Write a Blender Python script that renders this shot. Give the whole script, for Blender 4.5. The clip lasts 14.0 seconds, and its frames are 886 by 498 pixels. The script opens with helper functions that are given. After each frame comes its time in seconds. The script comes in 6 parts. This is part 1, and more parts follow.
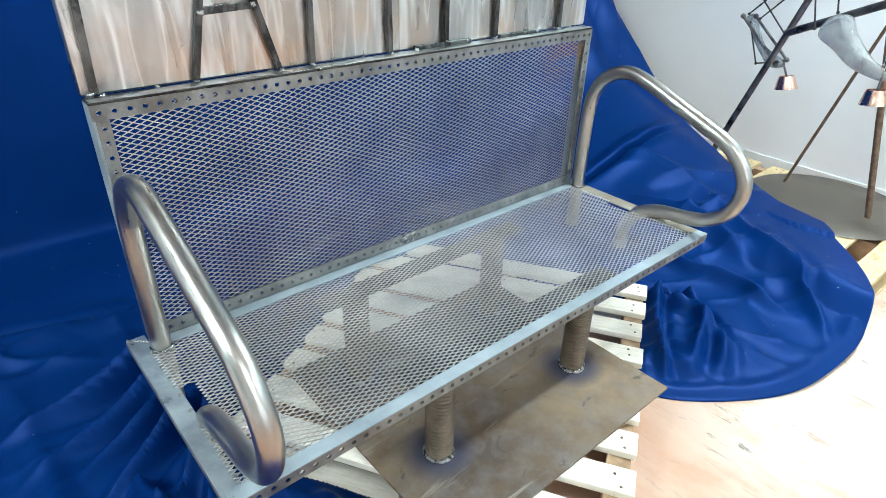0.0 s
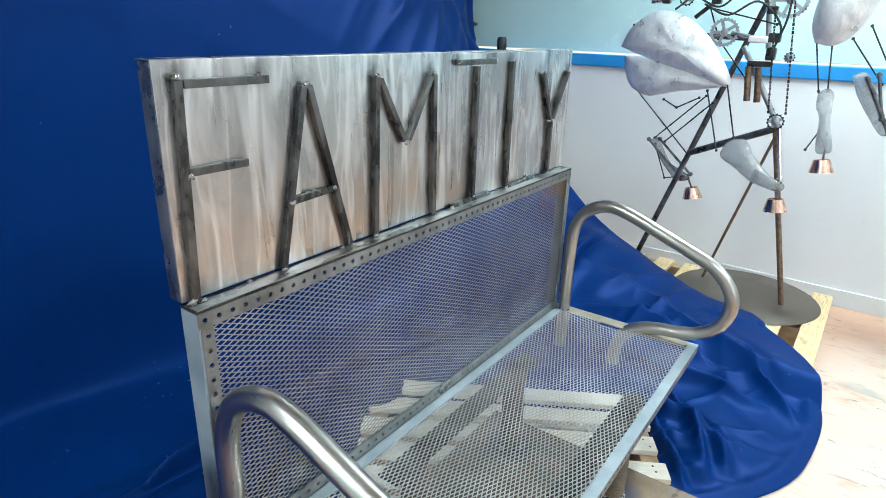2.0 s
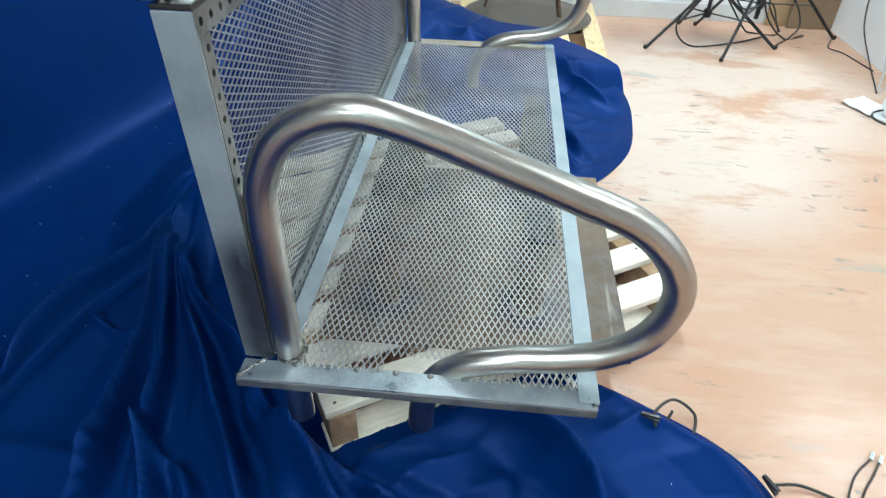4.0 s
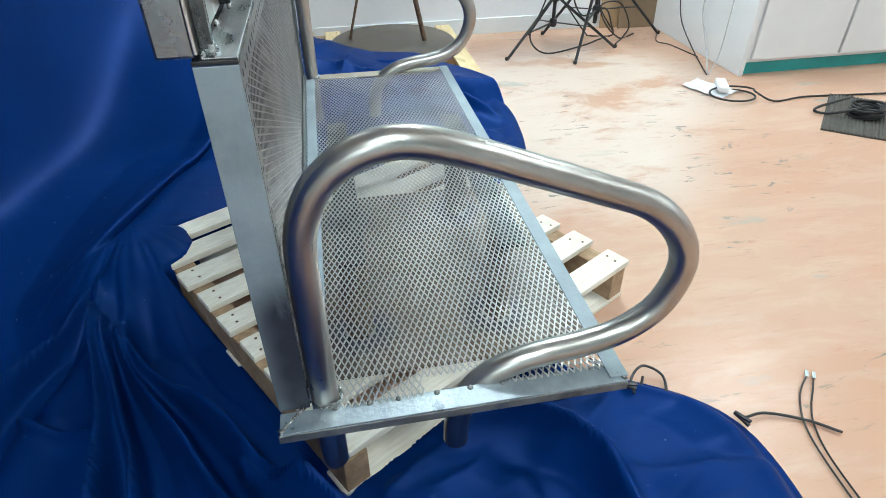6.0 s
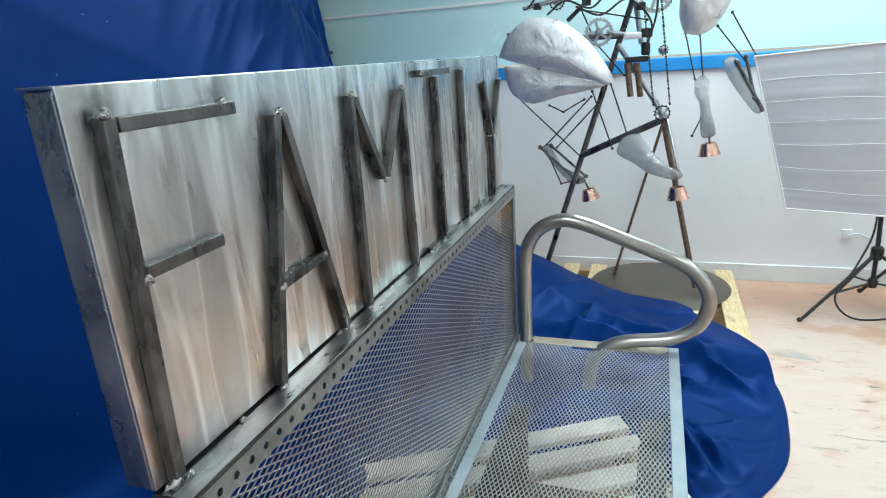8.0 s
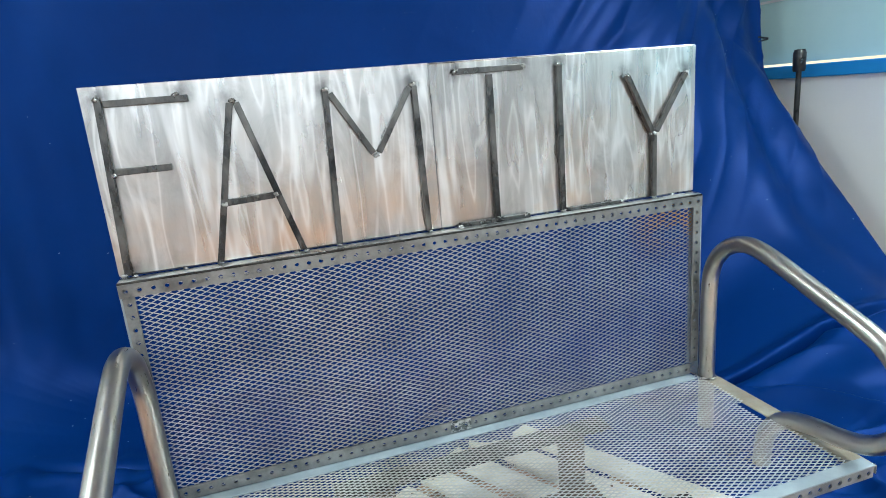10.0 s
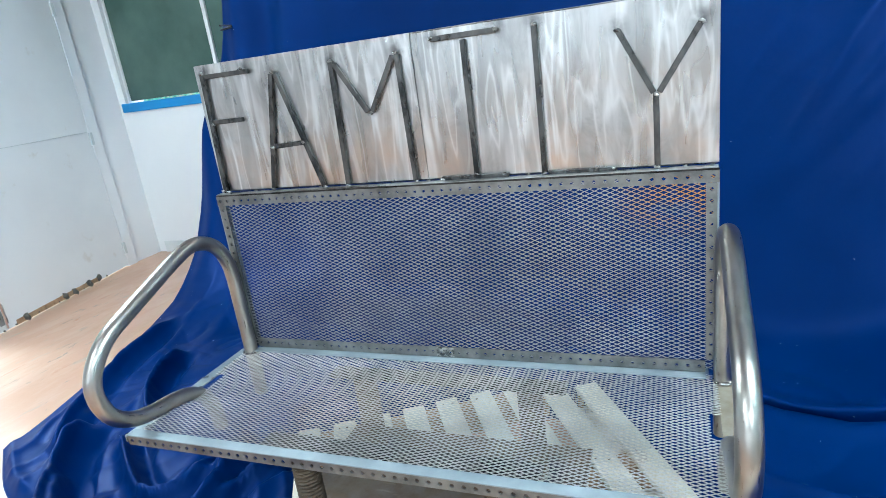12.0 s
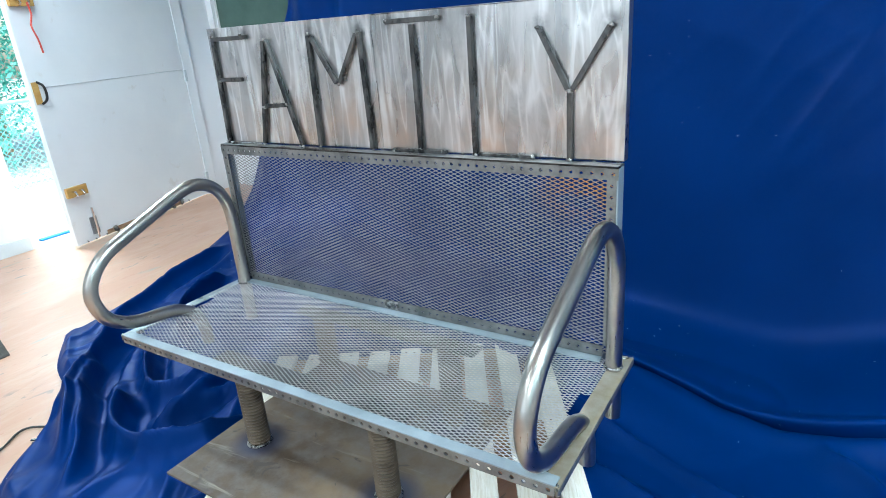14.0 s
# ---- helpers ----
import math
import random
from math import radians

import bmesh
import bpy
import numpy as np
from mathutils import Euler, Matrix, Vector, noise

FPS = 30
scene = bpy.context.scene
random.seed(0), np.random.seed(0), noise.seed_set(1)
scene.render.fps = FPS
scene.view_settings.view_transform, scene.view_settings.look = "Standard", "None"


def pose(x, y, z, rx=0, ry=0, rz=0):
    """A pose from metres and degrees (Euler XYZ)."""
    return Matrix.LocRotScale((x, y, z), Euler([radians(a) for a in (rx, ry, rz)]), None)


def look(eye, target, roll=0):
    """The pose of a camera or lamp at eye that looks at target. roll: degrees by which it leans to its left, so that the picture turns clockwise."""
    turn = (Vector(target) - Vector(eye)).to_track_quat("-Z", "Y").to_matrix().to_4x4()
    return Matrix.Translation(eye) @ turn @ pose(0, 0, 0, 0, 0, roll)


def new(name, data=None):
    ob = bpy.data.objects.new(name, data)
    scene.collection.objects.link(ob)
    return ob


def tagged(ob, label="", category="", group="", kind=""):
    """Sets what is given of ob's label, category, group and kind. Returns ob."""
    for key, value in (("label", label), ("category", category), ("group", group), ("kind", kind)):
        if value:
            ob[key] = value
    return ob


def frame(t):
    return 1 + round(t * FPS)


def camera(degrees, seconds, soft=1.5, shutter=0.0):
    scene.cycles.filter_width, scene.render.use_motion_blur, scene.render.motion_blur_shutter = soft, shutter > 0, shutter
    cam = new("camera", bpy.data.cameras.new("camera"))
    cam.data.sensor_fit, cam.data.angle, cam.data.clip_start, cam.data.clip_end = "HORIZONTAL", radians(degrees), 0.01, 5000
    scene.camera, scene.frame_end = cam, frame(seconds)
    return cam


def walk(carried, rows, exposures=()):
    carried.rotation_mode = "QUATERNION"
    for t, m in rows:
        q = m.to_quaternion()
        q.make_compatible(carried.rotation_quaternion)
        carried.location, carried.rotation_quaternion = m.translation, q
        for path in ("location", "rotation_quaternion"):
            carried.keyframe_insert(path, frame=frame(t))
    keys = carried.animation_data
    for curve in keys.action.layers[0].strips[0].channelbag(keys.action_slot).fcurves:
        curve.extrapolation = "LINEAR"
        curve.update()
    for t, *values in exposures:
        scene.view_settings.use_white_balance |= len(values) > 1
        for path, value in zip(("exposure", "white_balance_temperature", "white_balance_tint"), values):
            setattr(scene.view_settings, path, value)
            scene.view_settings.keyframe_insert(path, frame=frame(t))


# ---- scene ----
# Plan coordinates: x along the bench, y towards the curtain, z up from the floor; K metres to one plan unit.
K = 1.25
cam = camera(73.1, 14.0, soft=0.8, shutter=0.12)
PATH = [
    (0, (-0.783, -1.045, 1.095), (0.362, 0.258, 0.101), 1.7),
    (0.5, (-0.827, -0.974, 1.127), (0.386, 0.289, 0.161), 2.6),
    (1, (-0.925, -0.92, 1.156), (0.459, 0.226, 0.276), 1.9),
    (1.5, (-1.014, -0.843, 1.186), (0.458, 0.259, 0.399), 1.9),
    (2, (-1.015, -0.733, 1.202), (0.516, 0.35, 0.507), 1.7),
    (2.5, (-1.029, -0.619, 1.206), (0.546, 0.41, 0.528), 2.5),
    (3, (-1.097, -0.484, 1.175), (0.588, 0.245, 0.38), 2.5),
    (3.5, (-1.109, -0.382, 1.037), (0.559, 0.095, 0.041), -0.4),
    (4, (-1.122, -0.304, 0.986), (0.44, -0.169, -0.255), 1.2),
    (4.2, (-1.125, -0.28, 0.958), (0.388, -0.272, -0.351), 1.1),
    (6.3, (-1.144, -0.108, 1.012), (0.472, -0.457, -0.113), 1.0),
    (6.5, (-1.137, -0.113, 1.038), (0.53, -0.417, -0.023), 1.5),
    (7, (-1.103, -0.175, 1.105), (0.69, -0.171, 0.221), -0.3),
    (7.5, (-1.036, -0.278, 1.139), (0.786, 0.044, 0.381), -3.9),
    (8, (-0.914, -0.382, 1.156), (0.876, 0.274, 0.55), -4.0),
    (8.5, (-0.802, -0.548, 1.153), (0.776, 0.558, 0.618), -6.2),
    (8.7, (-0.761, -0.653, 1.16), (0.674, 0.631, 0.621), -5.2),
    (10.8, (0.008, -1.272, 1.061), (0.152, 0.67, 0.604), -9.8),
    (11, (0.104, -1.285, 1.062), (0.146, 0.664, 0.616), -11.2),
    (11.5, (0.336, -1.339, 1.088), (-0.099, 0.513, 0.474), -10.7),
    (12, (0.53, -1.28, 1.087), (-0.197, 0.486, 0.493), -7.7),
    (12.5, (0.663, -1.22, 1.102), (-0.22, 0.441, 0.423), -6.2),
    (13, (0.849, -1.236, 1.125), (-0.269, 0.293, 0.483), -3.0),
    (13.5, (0.928, -1.228, 1.133), (-0.164, 0.322, 0.496), -3.0),
    (14, (0.946, -1.221, 1.122), (-0.077, 0.346, 0.418), -4.4),
]
EXPOSURE = [(0.0, 0.80, 6500, 10), (2.0, 0.58, 6500, 10), (4.0, 0.42, 6500, 10), (6.5, 0.28, 6500, 10), (7.0, 0.14, 6500, 10), (8.0, 0.26, 6500, 10), (8.7, 0.44, 6500, 10),
            (11.0, 0.70, 6450, 10), (12.0, 0.62, 6050, 9), (14.0, 0.58, 6000, 9)]
walk(cam, [(t, look(Vector(eye) * K, Vector(target) * K, roll)) for t, eye, target, roll in PATH], EXPOSURE)

# ---- light ----
world = bpy.data.worlds.new("sky")
scene.world = world
world.use_nodes = True
sky = world.node_tree.nodes.new("ShaderNodeTexSky")
sky.sky_type, sky.sun_disc = "NISHITA", False
sky.sun_elevation, sky.sun_rotation = radians(57), radians(34)
world.node_tree.links.new(sky.outputs[0], world.node_tree.nodes["Background"].inputs[0])
world.node_tree.nodes["Background"].inputs[1].default_value = 0.15
sun = new("sun", bpy.data.lights.new("sun", "SUN"))
sun.data.energy, sun.data.angle, sun.data.color = 5.0, radians(0.5), (1.0, 0.95, 0.88)
sun.matrix_world = look((4, 6, 11), (0, 0, 0))


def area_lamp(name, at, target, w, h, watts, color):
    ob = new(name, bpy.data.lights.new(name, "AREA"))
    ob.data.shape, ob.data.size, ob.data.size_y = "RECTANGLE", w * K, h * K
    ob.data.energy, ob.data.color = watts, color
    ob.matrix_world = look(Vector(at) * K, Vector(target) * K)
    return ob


# fluorescent battens on the ceiling, daylight from outside the doorway, an added front fill
# all out of view; the east and west ones are added to brighten wall and door
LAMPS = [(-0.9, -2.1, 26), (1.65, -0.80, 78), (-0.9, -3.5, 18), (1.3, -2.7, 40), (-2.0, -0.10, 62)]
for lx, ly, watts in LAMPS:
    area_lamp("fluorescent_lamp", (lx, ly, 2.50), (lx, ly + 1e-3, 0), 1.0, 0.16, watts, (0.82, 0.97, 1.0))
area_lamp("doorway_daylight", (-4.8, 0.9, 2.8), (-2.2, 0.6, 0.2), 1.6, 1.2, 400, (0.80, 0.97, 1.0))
# unseen fill from the front; the south wall has no window
area_lamp("front_fill", (-0.2, -4.35, 1.7), (0.4, 0, 0.6), 3.6, 1.1, 20, (0.82, 0.94, 1.0))


# ---- materials ----
def material(name, rough=0.5, metal=0.0):
    m = bpy.data.materials.new(name)
    m.use_nodes = True
    b = m.node_tree.nodes["Principled BSDF"]
    b.inputs["Roughness"].default_value, b.inputs["Metallic"].default_value = rough, metal
    return m


def node(m, kind, **values):
    n = m.node_tree.nodes.new(kind)
    for key, value in values.items():
        n.inputs[key.replace("_", " ")].default_value = value
    return n


def join(m, a, b):
    m.node_tree.links.new(a, b)


def grain(m, scale, stretch=(1, 1, 1), lo=0.35, hi=0.65, detail=6.0, roughness=0.6, warp=0.0, turn=(0, 0, 0)):
    """A noise over the object's own metres, spread to 0..1 between lo and hi."""
    at = node(m, "ShaderNodeTexCoord")
    mp = node(m, "ShaderNodeMapping", Scale=stretch, Rotation=[radians(a) for a in turn])
    nz = node(m, "ShaderNodeTexNoise", Scale=scale, Detail=detail, Roughness=roughness, Distortion=warp)
    mr = node(m, "ShaderNodeMapRange", From_Min=lo, From_Max=hi)
    join(m, at.outputs["Object"], mp.inputs[0])
    join(m, mp.outputs[0], nz.inputs["Vector"])
    join(m, nz.outputs["Fac"], mr.inputs["Value"])
    return mr.outputs[0]


def level(m, axis, a, b):
    """0 at a plan units along the axis, 1 at b."""
    at = node(m, "ShaderNodeTexCoord")
    sp = node(m, "ShaderNodeSeparateXYZ")
    mr = node(m, "ShaderNodeMapRange", From_Min=a * K, From_Max=b * K)
    join(m, at.outputs["Object"], sp.inputs[0])
    join(m, sp.outputs[axis], mr.inputs["Value"])
    return mr.outputs[0]


def near(m, place, r0, r1):
    """1 within r0 of the place, 0 past r1, in plan units."""
    at = node(m, "ShaderNodeTexCoord")
    vm = m.node_tree.nodes.new("ShaderNodeVectorMath")
    vm.operation = "DISTANCE"
    vm.inputs[1].default_value = [k * K for k in place]
    mr = node(m, "ShaderNodeMapRange", From_Min=r1 * K, From_Max=r0 * K)
    join(m, at.outputs["Object"], vm.inputs[0])
    join(m, vm.outputs["Value"], mr.inputs["Value"])
    return mr.outputs[0]


def mixed(m, fac, a, b):
    n = m.node_tree.nodes.new("ShaderNodeMix")
    n.data_type = "RGBA"
    for socket, value in ((n.inputs[0], fac), (n.inputs[6], a), (n.inputs[7], b)):
        if isinstance(value, tuple):
            socket.default_value = (*value, 1) if len(value) == 3 else value
        elif isinstance(value, (int, float)):
            socket.default_value = value
        else:
            join(m, value, socket)
    return n.outputs[2]


def times(m, a, b):
    n = m.node_tree.nodes.new("ShaderNodeMath")
    n.operation = "MULTIPLY"
    for socket, value in ((n.inputs[0], a), (n.inputs[1], b)):
        if isinstance(value, (int, float)):
            socket.default_value = value
        else:
            join(m, value, socket)
    return n.outputs[0]


def paint(m, color=None, rough=None, height=None, strength=0.3, depth=0.004):
    b = m.node_tree.nodes["Principled BSDF"]
    if color is not None:
        if isinstance(color, tuple):
            b.inputs["Base Color"].default_value = (*color, 1)
        else:
            join(m, color, b.inputs["Base Color"])
    if rough is not None:
        lo, hi, fac = rough
        mr = node(m, "ShaderNodeMapRange", To_Min=lo, To_Max=hi)
        join(m, fac, mr.inputs["Value"])
        join(m, mr.outputs[0], b.inputs["Roughness"])
    if height is not None:
        bp = node(m, "ShaderNodeBump", Strength=strength, Distance=depth)
        join(m, height, bp.inputs["Height"])
        join(m, bp.outputs[0], b.inputs["Normal"])
    return m


def simple(name, a, b, rough=0.5, metal=0.0, scale=6.0, stretch=(1, 1, 1), bump=0.15, fine=80.0):
    """Two tones in blotches, with fine relief."""
    m = material(name, rough, metal)
    g = grain(m, scale, stretch)
    f = grain(m, fine, stretch)
    return paint(m, mixed(m, g, a, b), (max(rough - 0.1, 0.03), min(rough + 0.1, 1), g), f, bump, 0.002)


# polished sheet steel of the sign: vertical grinder sweeps, the floor's warm reflection tinted in low down
sheet_steel = material("ground_sheet_steel", 0.35, 1.0)
g1 = grain(sheet_steel, 5.0, (3.6, 1, 0.7), 0.36, 0.66, 3, 0.45, 0.6)
g2 = grain(sheet_steel, 110, (1, 1, 0.1), 0.3, 0.7)
g3 = grain(sheet_steel, 3.4, (1, 1, 1.2), 0.42, 0.62)
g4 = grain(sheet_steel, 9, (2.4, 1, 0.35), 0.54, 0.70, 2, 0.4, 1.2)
g5 = grain(sheet_steel, 4.5, (1.6, 1, 0.8), 0.44, 0.66, 6, 0.65, 2.0)
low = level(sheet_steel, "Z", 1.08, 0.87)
c = mixed(sheet_steel, g1, (0.44, 0.44, 0.44), (0.62, 0.62, 0.62))
c = mixed(sheet_steel, times(sheet_steel, g5, 0.6), c, (0.28, 0.28, 0.28))
# peach reflection of the floor, put into the colour towards the bottom
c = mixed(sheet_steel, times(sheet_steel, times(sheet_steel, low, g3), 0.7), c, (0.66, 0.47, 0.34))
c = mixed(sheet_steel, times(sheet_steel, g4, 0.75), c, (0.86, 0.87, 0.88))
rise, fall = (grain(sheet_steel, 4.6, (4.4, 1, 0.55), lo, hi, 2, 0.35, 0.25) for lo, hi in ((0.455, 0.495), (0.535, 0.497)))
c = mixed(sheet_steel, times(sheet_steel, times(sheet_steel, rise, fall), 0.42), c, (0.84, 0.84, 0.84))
inner = grain(sheet_steel, 4.6, (4.4, 1, 0.55), 0.50, 0.60, 2, 0.35, 0.25)
c = mixed(sheet_steel, times(sheet_steel, inner, 0.35), c, (0.30, 0.30, 0.30))
paint(sheet_steel, c, (0.25, 0.36, g1), g2, 0.07, 0.002)
# soot round the welds of the letters
smudge = grain(sheet_steel, 24, (1, 1, 1), 0.35, 0.6)
for x, z in ((-0.583, 1.136), (-0.455, 1.134), (-0.372, 1.120), (-0.209, 1.126), (-0.044, 1.124), (0.045, 1.142), (0.187, 1.142), (0.268, 1.140), (0.428, 1.106), (0.580, 1.102), (-0.590, 0.845)):
    c = mixed(sheet_steel, times(sheet_steel, times(sheet_steel, near(sheet_steel, (x, -0.004, z), 0.004, 0.030), smudge), 0.8), c, (0.10, 0.10, 0.105))
paint(sheet_steel, c)
dull_sheet = simple("dull_sheet_steel", (0.22, 0.23, 0.245), (0.38, 0.39, 0.40), 0.34, 0.95, 9, (1, 1, 1), 0.15, 120)

mill_steel = simple("dark_mill_scale_steel", (0.014, 0.014, 0.015), (0.065, 0.062, 0.06), 0.33, 0.6, 14, (1, 1, 1), 0.25, 120)
letter_steel = simple("dark_square_bar_steel", (0.035, 0.037, 0.04), (0.15, 0.148, 0.145), 0.30, 0.85, 22, (1, 1, 0.5), 0.25, 120)
ledge_steel = simple("ground_ledge_steel", (0.16, 0.165, 0.17), (0.46, 0.46, 0.46), 0.30, 0.95, 18, (0.3, 1, 1), 0.2, 120)
angle_steel = simple("blue_grey_steel_angle", (0.22, 0.27, 0.30), (0.32, 0.375, 0.41), 0.54, 0.25, 10, (1, 1, 1), 0.12, 140)
flange_steel = simple("dark_glossy_steel_flange", (0.19, 0.23, 0.26), (0.35, 0.40, 0.43), 0.36, 0.55, 14, (1, 1, 1), 0.2, 120)
post_steel = material("heat_marked_steel_angle", 0.46, 0.4)
g1 = grain(post_steel, 10, (1, 1, 1), 0.35, 0.65)
g2 = grain(post_steel, 7, (1, 1, 0.4), 0.40, 0.54, 5, 0.6, 0.6)
g3 = grain(post_steel, 140, (1, 1, 0.2), 0.3, 0.7)
c = mixed(post_steel, g1, (0.22, 0.27, 0.30), (0.32, 0.375, 0.41))
for k in range(4):
    c = mixed(post_steel, times(post_steel, near(post_steel, (-0.61, -0.036, 0.395 + 0.045 * k), 0.02, 0.062), g2), c, (0.035, 0.04, 0.055))
paint(post_steel, c, (0.38, 0.55, g1), g3, 0.12, 0.002)
dull_angle = simple("dull_punched_steel_angle", (0.14, 0.145, 0.145), (0.28, 0.285, 0.28), 0.40, 0.7, 16, (1, 1, 1), 0.2, 140)
tan_angle = simple("tan_weathered_steel_angle", (0.30, 0.25, 0.18), (0.42, 0.38, 0.31), 0.5, 0.5, 20, (1, 1, 1), 0.2, 140)
strand_steel = material("expanded_mesh_steel", 0.36, 0.85)
g1 = grain(strand_steel, 5, (1, 1, 1), 0.4, 0.65)
g2 = grain(strand_steel, 3.1, (1, 1, 1), 0.66, 0.74)
c = mixed(strand_steel, g1, (0.58, 0.57, 0.55), (0.80, 0.79, 0.77))
paint(strand_steel, mixed(strand_steel, g2, c, (0.42, 0.27, 0.11)), (0.28, 0.36, g1))
# same steel as the seat mesh; the backrest's weaker reflection is put into a darker colour
back_strand = material("dimmed_backrest_mesh_steel", 0.42, 0.85)
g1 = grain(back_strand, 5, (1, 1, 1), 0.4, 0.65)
g2 = grain(back_strand, 3.1, (1, 1, 1), 0.68, 0.75)
g3 = grain(back_strand, 9, (1, 1, 2), 0.44, 0.56)
rust = times(back_strand, times(back_strand, level(back_strand, "X", 0.40, 0.52), level(back_strand, "Z", 0.68, 0.76)), g3)
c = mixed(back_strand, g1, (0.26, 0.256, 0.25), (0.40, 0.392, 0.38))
c = mixed(back_strand, g2, c, (0.42, 0.27, 0.11))
paint(back_strand, mixed(back_strand, rust, c, (0.46, 0.24, 0.07)), (0.30, 0.42, g1))
weld_steel = simple("bright_weld_bead", (0.10, 0.10, 0.10), (0.52, 0.51, 0.49), 0.28, 1.0, 60, (1, 1, 1), 0.6, 150)

tube_steel = material("brushed_stainless_tube", 0.25, 1.0)
g1 = grain(tube_steel, 5, (1, 1, 1), 0.4, 0.66)
g2 = grain(tube_steel, 240, (1, 0.06, 0.06), 0.3, 0.7)
g3 = grain(tube_steel, 3.0, (1, 1, 1), 0.6, 0.75)
c = mixed(tube_steel, g1, (0.35, 0.335, 0.31), (0.47, 0.455, 0.43))
paint(tube_steel, mixed(tube_steel, g3, c, (0.46, 0.38, 0.30)), (0.27, 0.33, g2), g2, 0.02, 0.001)

ribbed_steel = simple("brown_ribbed_steel", (0.075, 0.052, 0.034), (0.16, 0.118, 0.08), 0.45, 0.35, 18, (1, 1, 1), 0.3, 150)

plate_steel = material("stained_plate_steel", 0.45, 0.15)
g1 = grain(plate_steel, 3.2, (1, 1, 1), 0.38, 0.62, 8, 0.65)
g2 = grain(plate_steel, 18, (1, 1, 1), 0.4, 0.75, 6)
g3 = grain(plate_steel, 1.3, (0.4, 2.2, 1), 0.45, 0.58, 3, 0.4, 0, (0, 0, 12))
g4 = grain(plate_steel, 9, (1, 1.6, 1), 0.62, 0.68, 5, 0.6, 1.0)
g5 = grain(plate_steel, 5, (0.3, 3.0, 1), 0.60, 0.68, 5, 0.6, 0.4, (0, 0, -35))
c = mixed(plate_steel, g1, (0.12, 0.076, 0.044), (0.30, 0.218, 0.14))
c = mixed(plate_steel, times(plate_steel, g3, 0.7), c, (0.085, 0.065, 0.05))
c = mixed(plate_steel, times(plate_steel, g2, 0.5), c, (0.20, 0.19, 0.20))
c = mixed(plate_steel, times(plate_steel, g5, 0.6), c, (0.36, 0.32, 0.27))
c = mixed(plate_steel, times(plate_steel, g4, 0.7), c, (0.07, 0.06, 0.055))
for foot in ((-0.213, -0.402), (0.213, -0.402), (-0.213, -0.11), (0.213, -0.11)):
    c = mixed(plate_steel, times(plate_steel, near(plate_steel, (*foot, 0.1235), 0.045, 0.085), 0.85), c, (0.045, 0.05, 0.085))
paint(plate_steel, c, (0.45, 0.7, g1), g2, 0.25, 0.002)
plate_steel.node_tree.nodes["Principled BSDF"].inputs["Specular IOR Level"].default_value = 0.3

pale_wood = material("pale_pallet_wood", 0.75)
g1 = grain(pale_wood, 14, (1, 10, 10), 0.35, 0.65, 5, 0.6, 0.6)
g2 = grain(pale_wood, 5, (1, 1, 1), 0.5, 0.72)
c = mixed(pale_wood, g1, (0.74, 0.67, 0.55), (0.87, 0.83, 0.74))
c = mixed(pale_wood, times(pale_wood, g2, 0.5), c, (0.50, 0.46, 0.40))
paint(pale_wood, c, None, g1, 0.25, 0.003)
warm_wood = material("yellow_pallet_wood", 0.7)
g1 = grain(warm_wood, 14, (1, 10, 10), 0.35, 0.65, 5, 0.6, 0.6)
g2 = grain(warm_wood, 7, (1, 2, 1), 0.6, 0.75)
c = mixed(warm_wood, g1, (0.55, 0.40, 0.20), (0.72, 0.58, 0.36))
paint(warm_wood, mixed(warm_wood, g2, c, (0.35, 0.22, 0.10)), None, g1, 0.25, 0.003)
stringer_wood = simple("brown_stringer_wood", (0.28, 0.17, 0.10), (0.45, 0.31, 0.19), 0.8, 0, 8, (3, 3, 3), 0.3, 60)

# worn painted floor: peach paint, rubbed through to pale screed in drifts, grey and red scars
floor_paint = material("worn_peach_floor", 0.42)
g1 = grain(floor_paint, 0.75, (1.6, 0.7, 1), 0.49, 0.57, 8, 0.62, 0.4, (0, 0, 20))
g2 = grain(floor_paint, 4.0, (2.2, 0.6, 1), 0.47, 0.62, 8, 0.65, 0.5, (0, 0, 20))
g3 = grain(floor_paint, 9.0, (2.0, 0.7, 1), 0.60, 0.64, 8, 0.7, 0.6, (0, 0, 20))
g4 = grain(floor_paint, 6.0, (2.4, 0.6, 1), 0.61, 0.65, 8, 0.7, 0.5, (0, 0, 8))
g5 = grain(floor_paint, 60, (1, 1, 1), 0.3, 0.7)
spots = grain(floor_paint, 1.7, (1.3, 0.8, 1), 0.46, 0.58, 3, 0.5)
spots2 = grain(floor_paint, 2.1, (1, 1, 1), 0.50, 0.60, 3, 0.5, 0, (40, 0, 60))
g6 = grain(floor_paint, 22, (3.5, 0.35, 1), 0.60, 0.70, 4, 0.6, 0.2, (0, 0, 14))
g7 = grain(floor_paint, 3.2, (2.2, 0.6, 1), 0.61, 0.67, 6, 0.6, 0.3, (0, 0, 16))
worn = grain(floor_paint, 2.0, (1.5, 0.8, 1), 0.40, 0.50, 8, 0.65, 0.3)
c = mixed(floor_paint, times(floor_paint, g1, 0.35), (0.515, 0.295, 0.20), (0.535, 0.36, 0.27))
for place, r0, r1 in (((0.72, -0.95, 0), 0.30, 0.58), ((1.30, -1.22, 0), 0.42, 0.74)):
    c = mixed(floor_paint, times(floor_paint, near(floor_paint, place, r0, r1), worn), c, (0.62, 0.50, 0.425))
c = mixed(floor_paint, times(floor_paint, g2, 0.30), c, (0.60, 0.45, 0.36))
c = mixed(floor_paint, times(floor_paint, g6, 0.45), c, (0.38, 0.24, 0.15))
